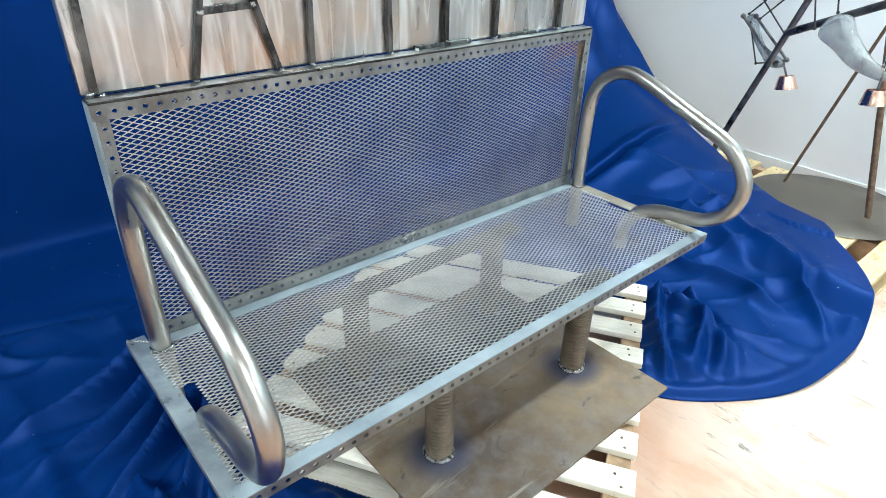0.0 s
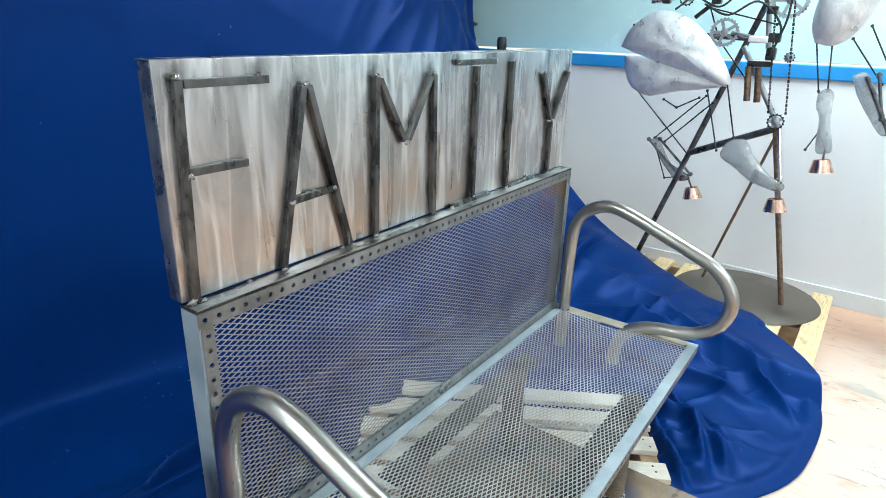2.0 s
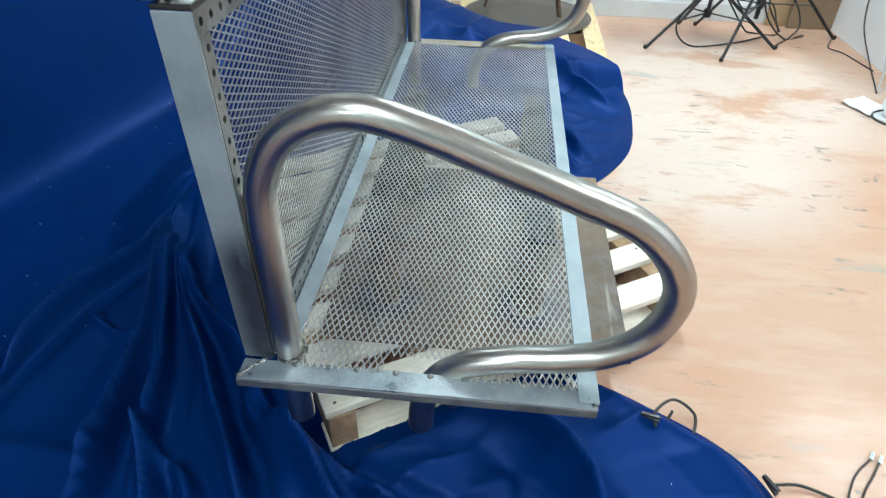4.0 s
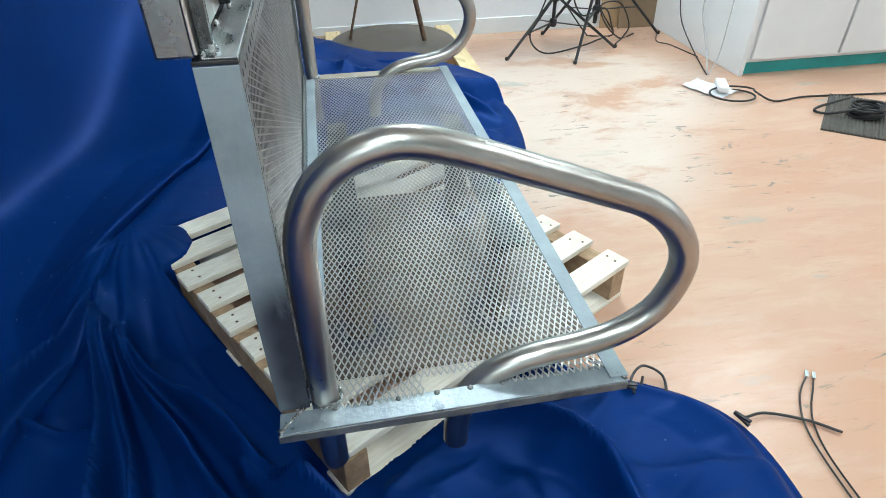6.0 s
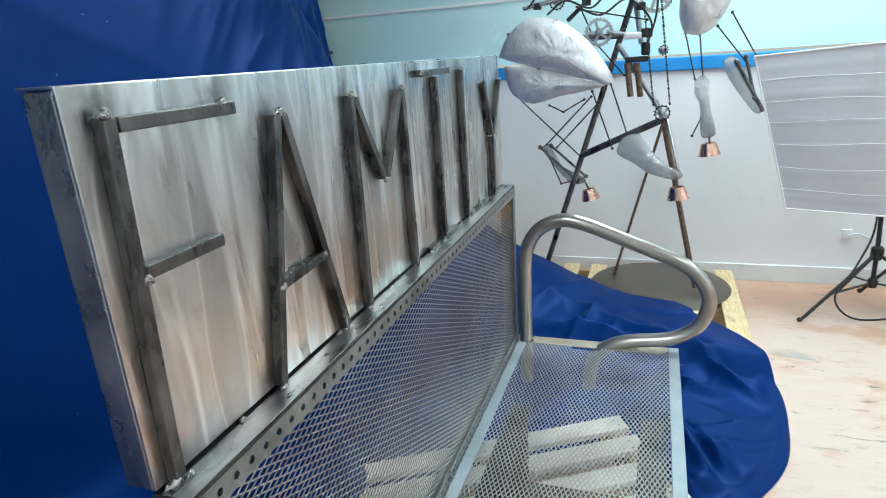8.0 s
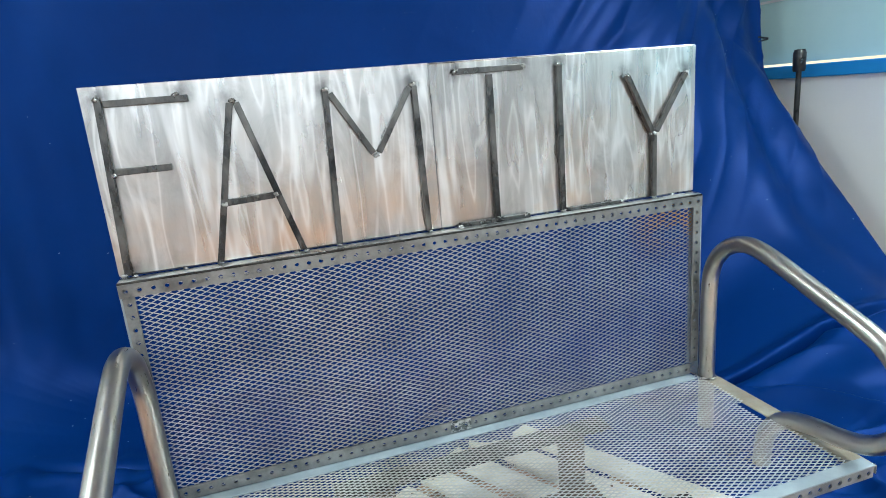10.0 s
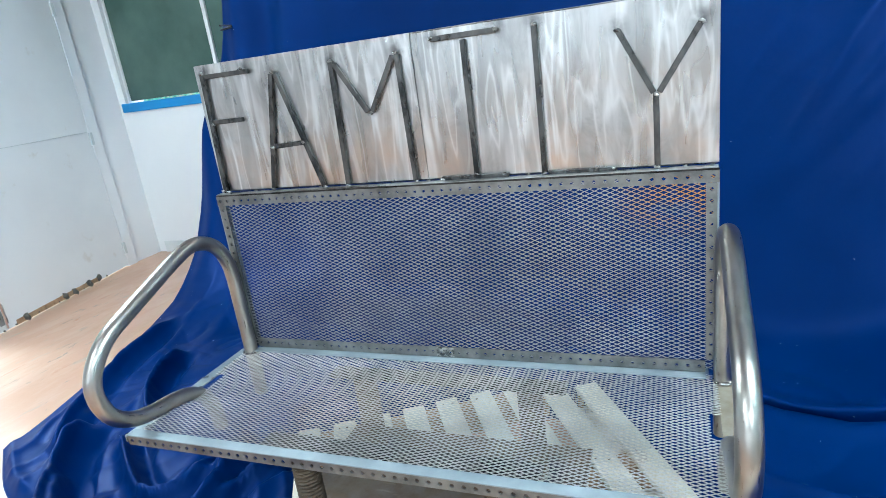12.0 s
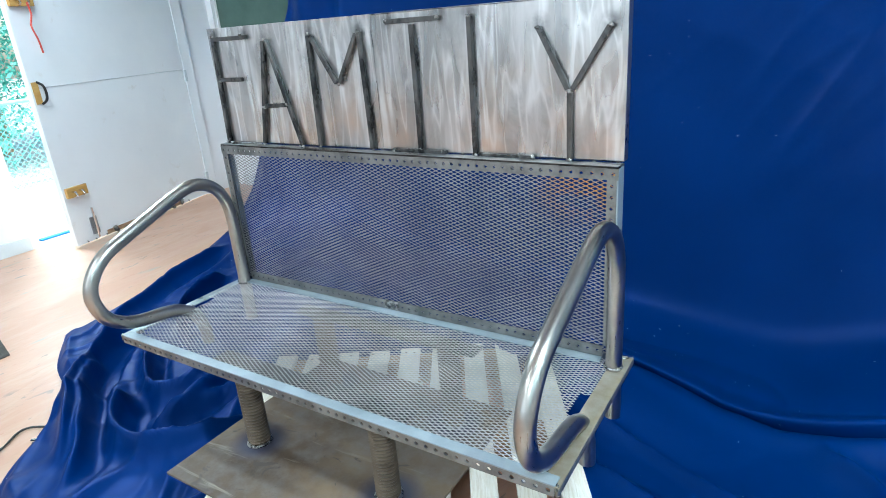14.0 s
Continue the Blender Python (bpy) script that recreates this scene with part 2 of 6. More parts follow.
c = mixed(floor_paint, times(floor_paint, times(floor_paint, g7, spots2), 0.85), c, (0.33, 0.33, 0.29))
c = mixed(floor_paint, times(floor_paint, g3, spots), c, (0.20, 0.18, 0.15))
c = mixed(floor_paint, times(floor_paint, g4, times(floor_paint, spots, 0.8)), c, (0.46, 0.20, 0.12))
paint(floor_paint, c, (0.28, 0.52, g1), g5, 0.12, 0.002)

wall_white = material("white_wall_paint", 0.75)
g1 = grain(wall_white, 0.9, (1, 1, 1), 0.4, 0.7)
g2 = grain(wall_white, 40, (1, 1, 1), 0.3, 0.7)
g3 = grain(wall_white, 3.5, (1, 1, 1), 0.66, 0.78)
c = mixed(wall_white, g1, (0.80, 0.81, 0.83), (0.76, 0.77, 0.80))
paint(wall_white, mixed(wall_white, times(wall_white, g3, 0.4), c, (0.62, 0.60, 0.56)), None, g2, 0.12, 0.003)
ceiling_white = simple("white_ceiling_paint", (0.80, 0.80, 0.79), (0.74, 0.75, 0.75), 0.85, 0, 1.2, (1, 1, 1), 0.2, 40)
base_grey = simple("pale_grey_baseboard_paint", (0.60, 0.64, 0.66), (0.70, 0.73, 0.74), 0.6, 0, 3, (1, 1, 1), 0.1, 60)
blue_trim = simple("bright_blue_trim_paint", (0.012, 0.24, 0.62), (0.02, 0.30, 0.70), 0.45, 0, 3, (1, 1, 1), 0.08, 50)
cyan_pane = simple("pale_cyan_painted_glass", (0.50, 0.74, 0.76), (0.58, 0.80, 0.81), 0.18, 0, 1.5, (1, 1, 1), 0.03, 30)
green_pane = simple("dark_green_frosted_glass", (0.05, 0.10, 0.085), (0.10, 0.17, 0.145), 0.15, 0, 1.2, (1, 1, 1), 0.05, 30)
door_white = material("scuffed_white_door_paint", 0.6)
g1 = grain(door_white, 1.6, (1, 1, 1), 0.4, 0.7)
g2 = grain(door_white, 6, (1, 1, 1), 0.64, 0.74)
g3 = grain(door_white, 40, (1, 1, 1), 0.3, 0.7)
c = mixed(door_white, g1, (0.82, 0.84, 0.86), (0.77, 0.79, 0.82))
paint(door_white, mixed(door_white, times(door_white, g2, 0.35), c, (0.52, 0.45, 0.36)), None, g3, 0.1, 0.002)
cabinet_white = simple("white_cabinet_gloss_paint", (0.78, 0.79, 0.80), (0.72, 0.74, 0.75), 0.35, 0, 2, (1, 1, 1), 0.05, 60)
teal_paint = simple("teal_plinth_paint", (0.01, 0.22, 0.22), (0.015, 0.30, 0.29), 0.45, 0, 6, (1, 1, 1), 0.1, 60)
board_brown = simple("brown_hardboard", (0.36, 0.24, 0.13), (0.45, 0.32, 0.19), 0.7, 0, 4, (1, 1, 1), 0.15, 90)
board_dark = simple("darker_brown_hardboard", (0.22, 0.15, 0.09), (0.28, 0.2, 0.13), 0.6, 0, 4, (1, 1, 1), 0.15, 90)
counter_wood = simple("oak_worktop", (0.34, 0.20, 0.10), (0.46, 0.30, 0.17), 0.45, 0, 5, (6, 1, 6), 0.15, 50)
hook_wood = simple("varnished_yellow_wood", (0.48, 0.27, 0.07), (0.60, 0.37, 0.12), 0.45, 0, 9, (1, 1, 6), 0.15, 60)
black_metal = simple("black_satin_metal", (0.012, 0.012, 0.014), (0.03, 0.03, 0.033), 0.35, 0.2, 20, (1, 1, 1), 0.1, 90)
grey_alloy = simple("grey_alloy_tube", (0.30, 0.31, 0.33), (0.42, 0.43, 0.45), 0.35, 0.9, 12, (1, 1, 1), 0.1, 90)
black_rubber = simple("black_rubber_cable", (0.012, 0.012, 0.012), (0.03, 0.03, 0.03), 0.55, 0, 30, (1, 1, 1), 0.1, 90)
grey_rubber = simple("grey_flex_cable", (0.42, 0.42, 0.42), (0.52, 0.52, 0.52), 0.5, 0, 30, (1, 1, 1), 0.1, 90)
white_plastic = simple("white_plastic", (0.78, 0.79, 0.80), (0.72, 0.73, 0.75), 0.35, 0, 10, (1, 1, 1), 0.05, 60)
red_cord = simple("faded_red_cord", (0.60, 0.06, 0.05), (0.70, 0.14, 0.10), 0.8, 0, 40, (1, 1, 1), 0.2, 200)
chrome = simple("chrome", (0.62, 0.62, 0.62), (0.72, 0.72, 0.72), 0.15, 1.0, 20, (1, 1, 1), 0.03, 60)
copper = simple("polished_copper", (0.72, 0.42, 0.32), (0.86, 0.58, 0.47), 0.22, 1.0, 14, (1, 1, 1), 0.3, 30)
dark_pole = simple("scratched_dark_bicycle_tube", (0.05, 0.05, 0.055), (0.20, 0.20, 0.21), 0.35, 0.85, 16, (1, 1, 1), 0.15, 90)
rusty_rod = simple("rusty_brown_rod", (0.12, 0.07, 0.045), (0.24, 0.17, 0.12), 0.6, 0.5, 40, (1, 1, 1), 0.35, 120)
shell_metal = simple("pale_hammered_aluminium", (0.64, 0.67, 0.70), (0.90, 0.91, 0.92), 0.36, 0.35, 9, (1, 1.6, 1), 0.5, 30)
clear_shell = material("cloudy_clear_plastic", 0.14)
g1 = grain(clear_shell, 9, (1, 1, 1), 0.35, 0.7)
paint(clear_shell, mixed(clear_shell, g1, (0.46, 0.50, 0.52), (0.74, 0.78, 0.79)), None, g1, 0.4, 0.006)
clear_shell.node_tree.nodes["Principled BSDF"].inputs["Transmission Weight"].default_value = 0.7
disc_steel = simple("brown_steel_disc", (0.075, 0.062, 0.05), (0.15, 0.125, 0.10), 0.4, 0.5, 4, (1, 1, 1), 0.12, 60)
diffuser_cloth = simple("grey_white_diffuser_cloth", (0.44, 0.45, 0.50), (0.50, 0.51, 0.56), 0.8, 0, 3, (1, 1, 1), 0.1, 120)
mat_rubber = simple("dark_ribbed_mat", (0.055, 0.052, 0.045), (0.11, 0.10, 0.09), 0.85, 0, 20, (6, 1, 1), 0.5, 60)
concrete = simple("pale_outdoor_concrete", (0.55, 0.54, 0.51), (0.66, 0.65, 0.62), 0.85, 0, 1.5, (1, 1, 1), 0.2, 40)
wire_steel = simple("galvanised_wire", (0.20, 0.42, 0.42), (0.28, 0.52, 0.52), 0.5, 0.2, 20, (1, 1, 1), 0.1, 90)

leaf_green = material("green_foliage", 0.5)
rnd = leaf_green.node_tree.nodes.new("ShaderNodeNewGeometry")
c = mixed(leaf_green, rnd.outputs["Random Per Island"], (0.05, 0.32, 0.24), (0.20, 0.62, 0.50))
paint(leaf_green, c)
leaf_green.node_tree.nodes["Principled BSDF"].inputs["Transmission Weight"].default_value = 0.0

blue_satin = material("blue_satin_cloth", 0.42)
g1 = grain(blue_satin, 1.1, (1, 1, 1), 0.35, 0.65)
g2 = grain(blue_satin, 5, (1.4, 1.0, 0.8), 0.3, 0.7, 5, 0.55, 0.8, (0, 35, 0))
paint(blue_satin, mixed(blue_satin, g1, (0.0004, 0.0202, 0.116), (0.0007, 0.0268, 0.148)), (0.39, 0.47, g1), g2, 0.10, 0.010)
blue_satin.node_tree.nodes["Principled BSDF"].inputs["Specular IOR Level"].default_value = 0.07
blue_satin.node_tree.nodes["Principled BSDF"].inputs["Metallic"].default_value = 0.18


# ---- building blocks ----
def thing(name, base, label, category, group="", kind=""):
    ob = new(name)
    ob.location = Vector(base) * K
    ob.empty_display_size = 0.1
    return tagged(ob, label, category, group, kind)


def hang(ob, parent):
    """Puts ob, built in world places, under its thing or part."""
    ob.parent = parent
    if parent.type == "EMPTY":
        ob.matrix_parent_inverse = Matrix.Translation(-parent.location)
    return ob


def part(name, bm, mat, parent=None, label="", smooth=False, category="", kind="", group=""):
    for v in bm.verts:
        v.co *= K
    bmesh.ops.recalc_face_normals(bm, faces=bm.faces)
    me = bpy.data.meshes.new(name)
    bm.to_mesh(me)
    bm.free()
    me.materials.append(mat)
    if smooth:
        me.shade_smooth()
        if smooth != "all":
            me.set_sharp_from_angle(angle=radians(40))
    ob = new(name, me)
    if parent is not None:
        hang(ob, parent)
    return tagged(ob, label, category, group, kind)


def raw_part(name, verts, faces, mat, parent=None, label="", category="", kind="", smooth=False):
    me = bpy.data.meshes.new(name)
    me.from_pydata([(x * K, y * K, z * K) for x, y, z in verts], [], faces)
    me.materials.append(mat)
    if smooth:
        me.shade_smooth()
    ob = new(name, me)
    if parent is not None:
        hang(ob, parent)
    return tagged(ob, label, category, "", kind)


def box(bm, lo, hi, bevel=0.0, m=None):
    size = [b - a for a, b in zip(lo, hi)]
    mid = [(a + b) / 2 for a, b in zip(lo, hi)]
    made = bmesh.ops.create_cube(bm, size=1, matrix=Matrix.Translation(mid) @ Matrix.Diagonal((*size, 1)))
    vs = made["verts"]
    if bevel:
        edges = list({e for v in vs for e in v.link_edges})
        out = bmesh.ops.bevel(bm, geom=edges, offset=bevel, segments=2, affect="EDGES", profile=0.5)
        vs = list({v for f in out["faces"] for v in f.verts} | {v for v in vs if v.is_valid})
    if m is not None:
        bmesh.ops.transform(bm, matrix=m, verts=vs)
    return bm


def beam(bm, a, b, w, h, up=(0, 0, 1), bevel=0.0):
    """A bar of section w by h from a to b, h along up."""
    a, b = Vector(a), Vector(b)
    d = (b - a).normalized()
    side = d.cross(Vector(up)).normalized()
    top = side.cross(d)
    m = Matrix((side, d, top)).transposed().to_4x4()
    m.translation = (a + b) / 2
    n = (b - a).length / 2
    return box(bm, (-w / 2, -n, -h / 2), (w / 2, n, h / 2), bevel, m)


def smooth_path(points, per=8):
    """A Catmull-Rom line through the points."""
    p = [Vector(q) for q in points]
    p = [2 * p[0] - p[1], *p, 2 * p[-1] - p[-2]]
    out = []
    for i in range(1, len(p) - 2):
        for k in range(per):
            t = k / per
            a, b, c, d = p[i - 1:i + 3]
            out.append(0.5 * (2 * b + (c - a) * t + (2 * a - 5 * b + 4 * c - d) * t * t + (3 * b - a - 3 * c + d) * t ** 3))
    return [*out, p[-2]]


def tube(bm, points, r, seg=12, cap=True):
    """A round bar along the points; r may be a list."""
    p = [Vector(q) for q in points]
    rs = r if isinstance(r, (list, tuple)) else [r] * len(p)
    d = (p[1] - p[0]).normalized()
    n = d.orthogonal().normalized()
    rings = []
    for i, q in enumerate(p):
        e = ((p[min(i + 1, len(p) - 1)] - q).normalized() + (q - p[max(i - 1, 0)]).normalized())
        e = e.normalized() if e.length > 1e-6 else d
        n = (n - e * n.dot(e)).normalized()
        s = e.cross(n)
        rings.append([bm.verts.new(q + rs[i] * (math.cos(2 * math.pi * k / seg) * n + math.sin(2 * math.pi * k / seg) * s)) for k in range(seg)])
    for a, b in zip(rings, rings[1:]):
        for k in range(seg):
            bm.faces.new((a[k], a[(k + 1) % seg], b[(k + 1) % seg], b[k]))
    if cap:
        bm.faces.new(rings[0][::-1])
        bm.faces.new(rings[-1])
    return bm


def lathe(bm, profile, at, seg=24, m=None):
    rings = []
    for r, z in profile:
        rings.append([bm.verts.new(Vector(at) + Vector((r * math.cos(2 * math.pi * k / seg), r * math.sin(2 * math.pi * k / seg), z))) for k in range(seg)])
    for a, b in zip(rings, rings[1:]):
        for k in range(seg):
            bm.faces.new((a[k], a[(k + 1) % seg], b[(k + 1) % seg], b[k]))
    bm.faces.new(rings[0][::-1])
    bm.faces.new(rings[-1])
    if m is not None:
        bmesh.ops.transform(bm, matrix=m, verts=[v for ring in rings for v in ring])
    return bm


def ball(bm, at, r, u=10, v=7, squash=(1, 1, 1)):
    return bmesh.ops.create_uvsphere(bm, u_segments=u, v_segments=v, radius=r, matrix=Matrix.Translation(at) @ Matrix.Diagonal((*squash, 1)))


def weld(bm, at, r, rng):
    """A lumpy bead: one dented blob with ripples."""
    made = bmesh.ops.create_icosphere(bm, subdivisions=2, radius=r)
    k = rng.uniform(0, 50)
    for v in made["verts"]:
        n = 1 + 0.75 * noise.noise(v.co * (1.1 / r) + Vector((k, 0, 0)))
        v.co = Vector(at) + Vector((v.co.x * n * 1.15, v.co.y * n * 0.6, v.co.z * n * 0.85))


def punched(bm, origin, along, across, length, width, thick, pitch, r):
    """A flat strip with a row of round holes: along its length, across its width, both unit vectors."""
    o, u, v = Vector(origin), Vector(along), Vector(across)
    w = u.cross(v)
    n = max(1, int(round(length / pitch)))
    step, ring = length / n, 8
    for i in range(n):
        mid = o + u * (step * (i + 0.5)) + v * (width * 0.5)
        hole, edge = [], []
        for k in range(ring):
            a = 2 * math.pi * k / ring
            ca, sa = math.cos(a), math.sin(a)
            hole.append(mid + r * (ca * u + sa * v))
            q = 1 / max(abs(ca), abs(sa))
            edge.append(mid + u * (ca * q * step / 2) + v * (sa * q * width / 2))
        layers = [[[bm.verts.new(p + w * h) for p in loop] for loop in (hole, edge)] for h in (0, thick)]
        for k in range(ring):
            j = (k + 1) % ring
            (h0, e0), (h1, e1) = layers
            bm.faces.new((h0[k], h0[j], e0[j], e0[k]))
            bm.faces.new((h1[k], e1[k], e1[j], h1[j]))
            bm.faces.new((h0[k], h1[k], h1[j], h0[j]))
            if k % 8 in (1, 2, 5, 6):
                bm.faces.new((e0[k], e0[j], e1[j], e1[k]))
    bmesh.ops.remove_doubles(bm, verts=bm.verts, dist=1e-5)
    return bm


def expanded_mesh(origin, ux, uy, length, width, cell_l, cell_w, strand, thick, skip=None, lean=38):
    """The strands of an expanded sheet as slender tilted bars between the knots of a diamond grid."""
    o, u, v = Vector(origin), Vector(ux), Vector(uy)
    n = u.cross(v)
    ni, nj = int(length / cell_l * 2), int(width / cell_w * 2)
    verts, faces = [], []
    tilt = radians(lean)
    for i in range(ni):
        for j in range(nj + 1):
            if (i + j) % 2:
                continue
            for dj in (-1, 1):
                if not 0 <= j + dj <= nj:
                    continue
                a = o + u * (i * cell_l / 2) + v * (j * cell_w / 2)
                b = o + u * ((i + 1) * cell_l / 2) + v * ((j + dj) * cell_w / 2)
                if skip is not None and skip((a + b) / 2):
                    continue
                d = (b - a).normalized()
                p = n.cross(d)
                if p.dot(v) < 0:
                    p = -p
                wide = (math.cos(tilt) * p + math.sin(tilt) * n) * (strand / 2)
                deep = (-math.sin(tilt) * p + math.cos(tilt) * n) * (thick / 2)
                e = d * (strand * 0.35)
                k = len(verts)
                for q in (a - e, b + e):
                    verts += [q - wide - deep, q + wide - deep, q + wide + deep, q - wide + deep]
                faces += [(k + s, k + (s + 1) % 4, k + 4 + (s + 1) % 4, k + 4 + s) for s in range(4)]
    return verts, faces


def cable(name, points, r, mat, label, category="cable", per=8):
    bm = tube(bmesh.new(), smooth_path(points, per), r, 7)
    return part(name, bm, mat, None, label, True, category)


# ---- the room ----
WX, EX, NY, SY, TOP = -3.1, 2.22, 1.98, -4.5, 2.6
T = 0.16


def wall(name, boxes, mat=wall_white, label="white painted plaster wall"):
    bm = bmesh.new()
    for lo, hi in boxes:
        box(bm, lo, hi)
    return part(name, bm, mat, None, label, False, "wall", "structure")


bm = box(bmesh.new(), (WX - T, SY - T, -0.1), (EX + T, NY + T, 0))
part("floor", bm, floor_paint, None, "worn peach painted floor rubbed pale in patches", False, "floor", "structure")
bm = box(bmesh.new(), (WX - T, SY - T, TOP), (EX + T, NY + T, TOP + 0.1))
part("ceiling", bm, ceiling_white, None, "white painted ceiling", False, "ceiling", "structure")
bm = box(bmesh.new(), (-40, -40, -0.2), (40, 40, -0.104))
part("ground", bm, concrete, None, "pale outdoor concrete ground", False, "ground", "structure")

SILL, HEAD = 1.09, 2.2
wall("wall_east", [((EX, SY - T, 0), (EX + T, NY + T, 1.03)), ((EX, SY - T, HEAD), (EX + T, NY + T, TOP)), ((EX, SY - T, 1.03), (EX + T, -3.0, HEAD)), ((EX, 1.75, 1.03), (EX + T, NY + T, HEAD))])
wall("wall_north", [((WX, NY, 0), (EX, NY + T, 1.03)), ((WX, NY, HEAD), (EX, NY + T, TOP)), ((-1.4, NY, 1.03), (EX, NY + T, HEAD)), ((WX, NY, 1.03), (-3.04, NY + T, HEAD))])
wall("wall_south", [((WX - T, SY - T, 0), (EX, SY, TOP))])
wall("wall_west", [
    ((WX - T, SY, 0), (WX, 0.36, 1.0)), ((WX - T, SY, 1.0), (WX, -1.6, TOP)), ((WX - T, 0.24, 1.0), (WX, 0.36, TOP)),
    ((WX - T, -1.6, HEAD), (WX, 0.24, TOP)), ((WX - T, 0.36, 2.0), (WX, 1.66, TOP)), ((WX - T, 1.66, 0), (WX, NY + T, TOP))])


def window(name, lo, hi, axis, panes, pane, label):
    """A fixed window in a wall that runs along axis (0: x, 1: y), with a coloured sill and thin bars."""
    w = thing(name, ((lo[0] + hi[0]) / 2, (lo[1] + hi[1]) / 2, lo[2]), label, "window", "", "structure")
    across = 1 - axis
    mid = (lo[across] + hi[across]) / 2

    def slab(name, a0, a1, z0, z1, half, mat, lab=""):
        p, q = [0, 0, z0], [0, 0, z1]
        p[axis], q[axis], p[across], q[across] = a0, a1, mid - half, mid + half
        return part(name, box(bmesh.new(), p, q, 0.004 if half > 0.01 else 0), mat, w, lab)

    n = panes
    a0, a1 = lo[axis], hi[axis]
    step = (a1 - a0) / n
    for k in range(n):
        slab("pane", a0 + k * step + 0.012, a0 + (k + 1) * step - 0.012, lo[2] + 0.012, hi[2] - 0.012, 0.004, pane)
    for k in range(n + 1):
        slab("window_bar", max(a0, a0 + k * step - 0.014), min(a1, a0 + k * step + 0.014), lo[2], hi[2], 0.02, wall_white)
    slab("window_head", a0, a1, hi[2] - 0.03, hi[2], 0.024, wall_white)
    return w


window("window_1", (EX + 0.02, -3.0, SILL), (EX + 0.07, 1.75, HEAD), 1, 1, cyan_pane, "pale cyan painted window with white bars")
window("window_2", (-3.04, NY + 0.02, 1.09), (-1.4, NY + 0.07, HEAD), 0, 2, green_pane, "dark green frosted window in the back wall")
window("window_3", (WX - 0.07, -1.6, 1.06), (WX - 0.02, 0.24, HEAD), 1, 2, green_pane, "grey-green window beside the door")
for lo, hi in (((EX - 0.014, -3.02, 1.03), (EX + 0.1, 1.77, SILL)), ((-3.07, NY - 0.014, 1.03), (-1.38, NY + 0.1, 1.09)), ((WX - 0.1, -1.62, 1.0), (WX + 0.014, 0.27, 1.06))):
    part("window_sill", box(bmesh.new(), lo, hi, 0.004), blue_trim, None, "bright blue painted window sill", False, "sill", "structure")
part("baseboard", box(bmesh.new(), (EX - 0.012, SY, 0), (EX - 0.001, NY - 0.012, 0.085), 0.003), base_grey, None, "pale grey painted baseboard", False, "baseboard", "structure")
part("baseboard", box(bmesh.new(), (WX + 0.07, NY - 0.012, 0), (EX - 0.014, NY - 0.001, 0.085), 0.003), base_grey, None, "pale grey painted baseboard", False, "baseboard", "structure")
part("baseboard", box(bmesh.new(), (WX + 0.001, SY, 0), (WX + 0.012, 0.35, 0.085), 0.003), base_grey, None, "pale grey painted baseboard", False, "baseboard", "structure")
part("door_frame", box(box(box(bmesh.new(), (WX - T - 0.01, 1.66, 0), (WX + 0.025, 1.74, 2.04), 0.004), (WX - T - 0.01, 0.33, 0), (WX - 0.004, 0.362, 2.0), 0.003), (WX - T - 0.01, 0.33, 2.0), (WX + 0.025, 1.74, 2.06), 0.004), wall_white, None, "white painted door frame", False, "door frame", "structure")

# assumed housings over the unseen ceiling lamps
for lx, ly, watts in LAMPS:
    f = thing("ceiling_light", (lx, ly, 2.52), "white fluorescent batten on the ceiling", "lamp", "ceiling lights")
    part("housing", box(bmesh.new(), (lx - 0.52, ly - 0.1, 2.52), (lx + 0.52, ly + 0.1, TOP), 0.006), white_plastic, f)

# ---- the bench ----
rng = random.Random(4)
X0, FRONT, SEAT, BACK = 0.61, -0.463, 0.377, 0.826
bench = thing("steel_bench", (0, -0.25, 0.123), "welded steel bench with expanded mesh seat and letters on its back", "bench")

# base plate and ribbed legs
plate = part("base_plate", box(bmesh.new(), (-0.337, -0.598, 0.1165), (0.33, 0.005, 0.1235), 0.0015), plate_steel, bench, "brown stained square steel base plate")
for lx, ly in ((-0.213, -0.402), (0.213, -0.402), (-0.213, -0.11), (0.213, -0.11)):
    z0, z1, n = 0.1235, 0.358, 26
    prof = []
    for k in range(n):
        a, h = z0 + (z1 - z0) * k / n, (z1 - z0) / n
        prof += [(0.0236, a), (0.0276, a + 0.18 * h), (0.0294, a + 0.45 * h), (0.0276, a + 0.72 * h), (0.0236, a + 0.92 * h)]
    leg = part("leg", lathe(bmesh.new(), prof, (lx, ly, 0), 24), ribbed_steel, bench, "brown threaded steel column", True)
    ring = [(lx + 0.0295 * math.cos(k * math.pi / 11), ly + 0.0295 * math.sin(k * math.pi / 11), z0 + 0.003) for k in range(23)]
    bm = tube(bmesh.new(), ring, [rng.uniform(0.003, 0.0052) for _ in ring], 7)
    part("weld_ring", bm, weld_steel, leg, "bright weld ring", True)
for y in (-0.402, -0.11):
    part("cross_bar", beam(bmesh.new(), (-0.30, y, 0.362), (0.30, y, 0.362), 0.05, 0.008, (0, 0, 1), 0.001), mill_steel, bench)

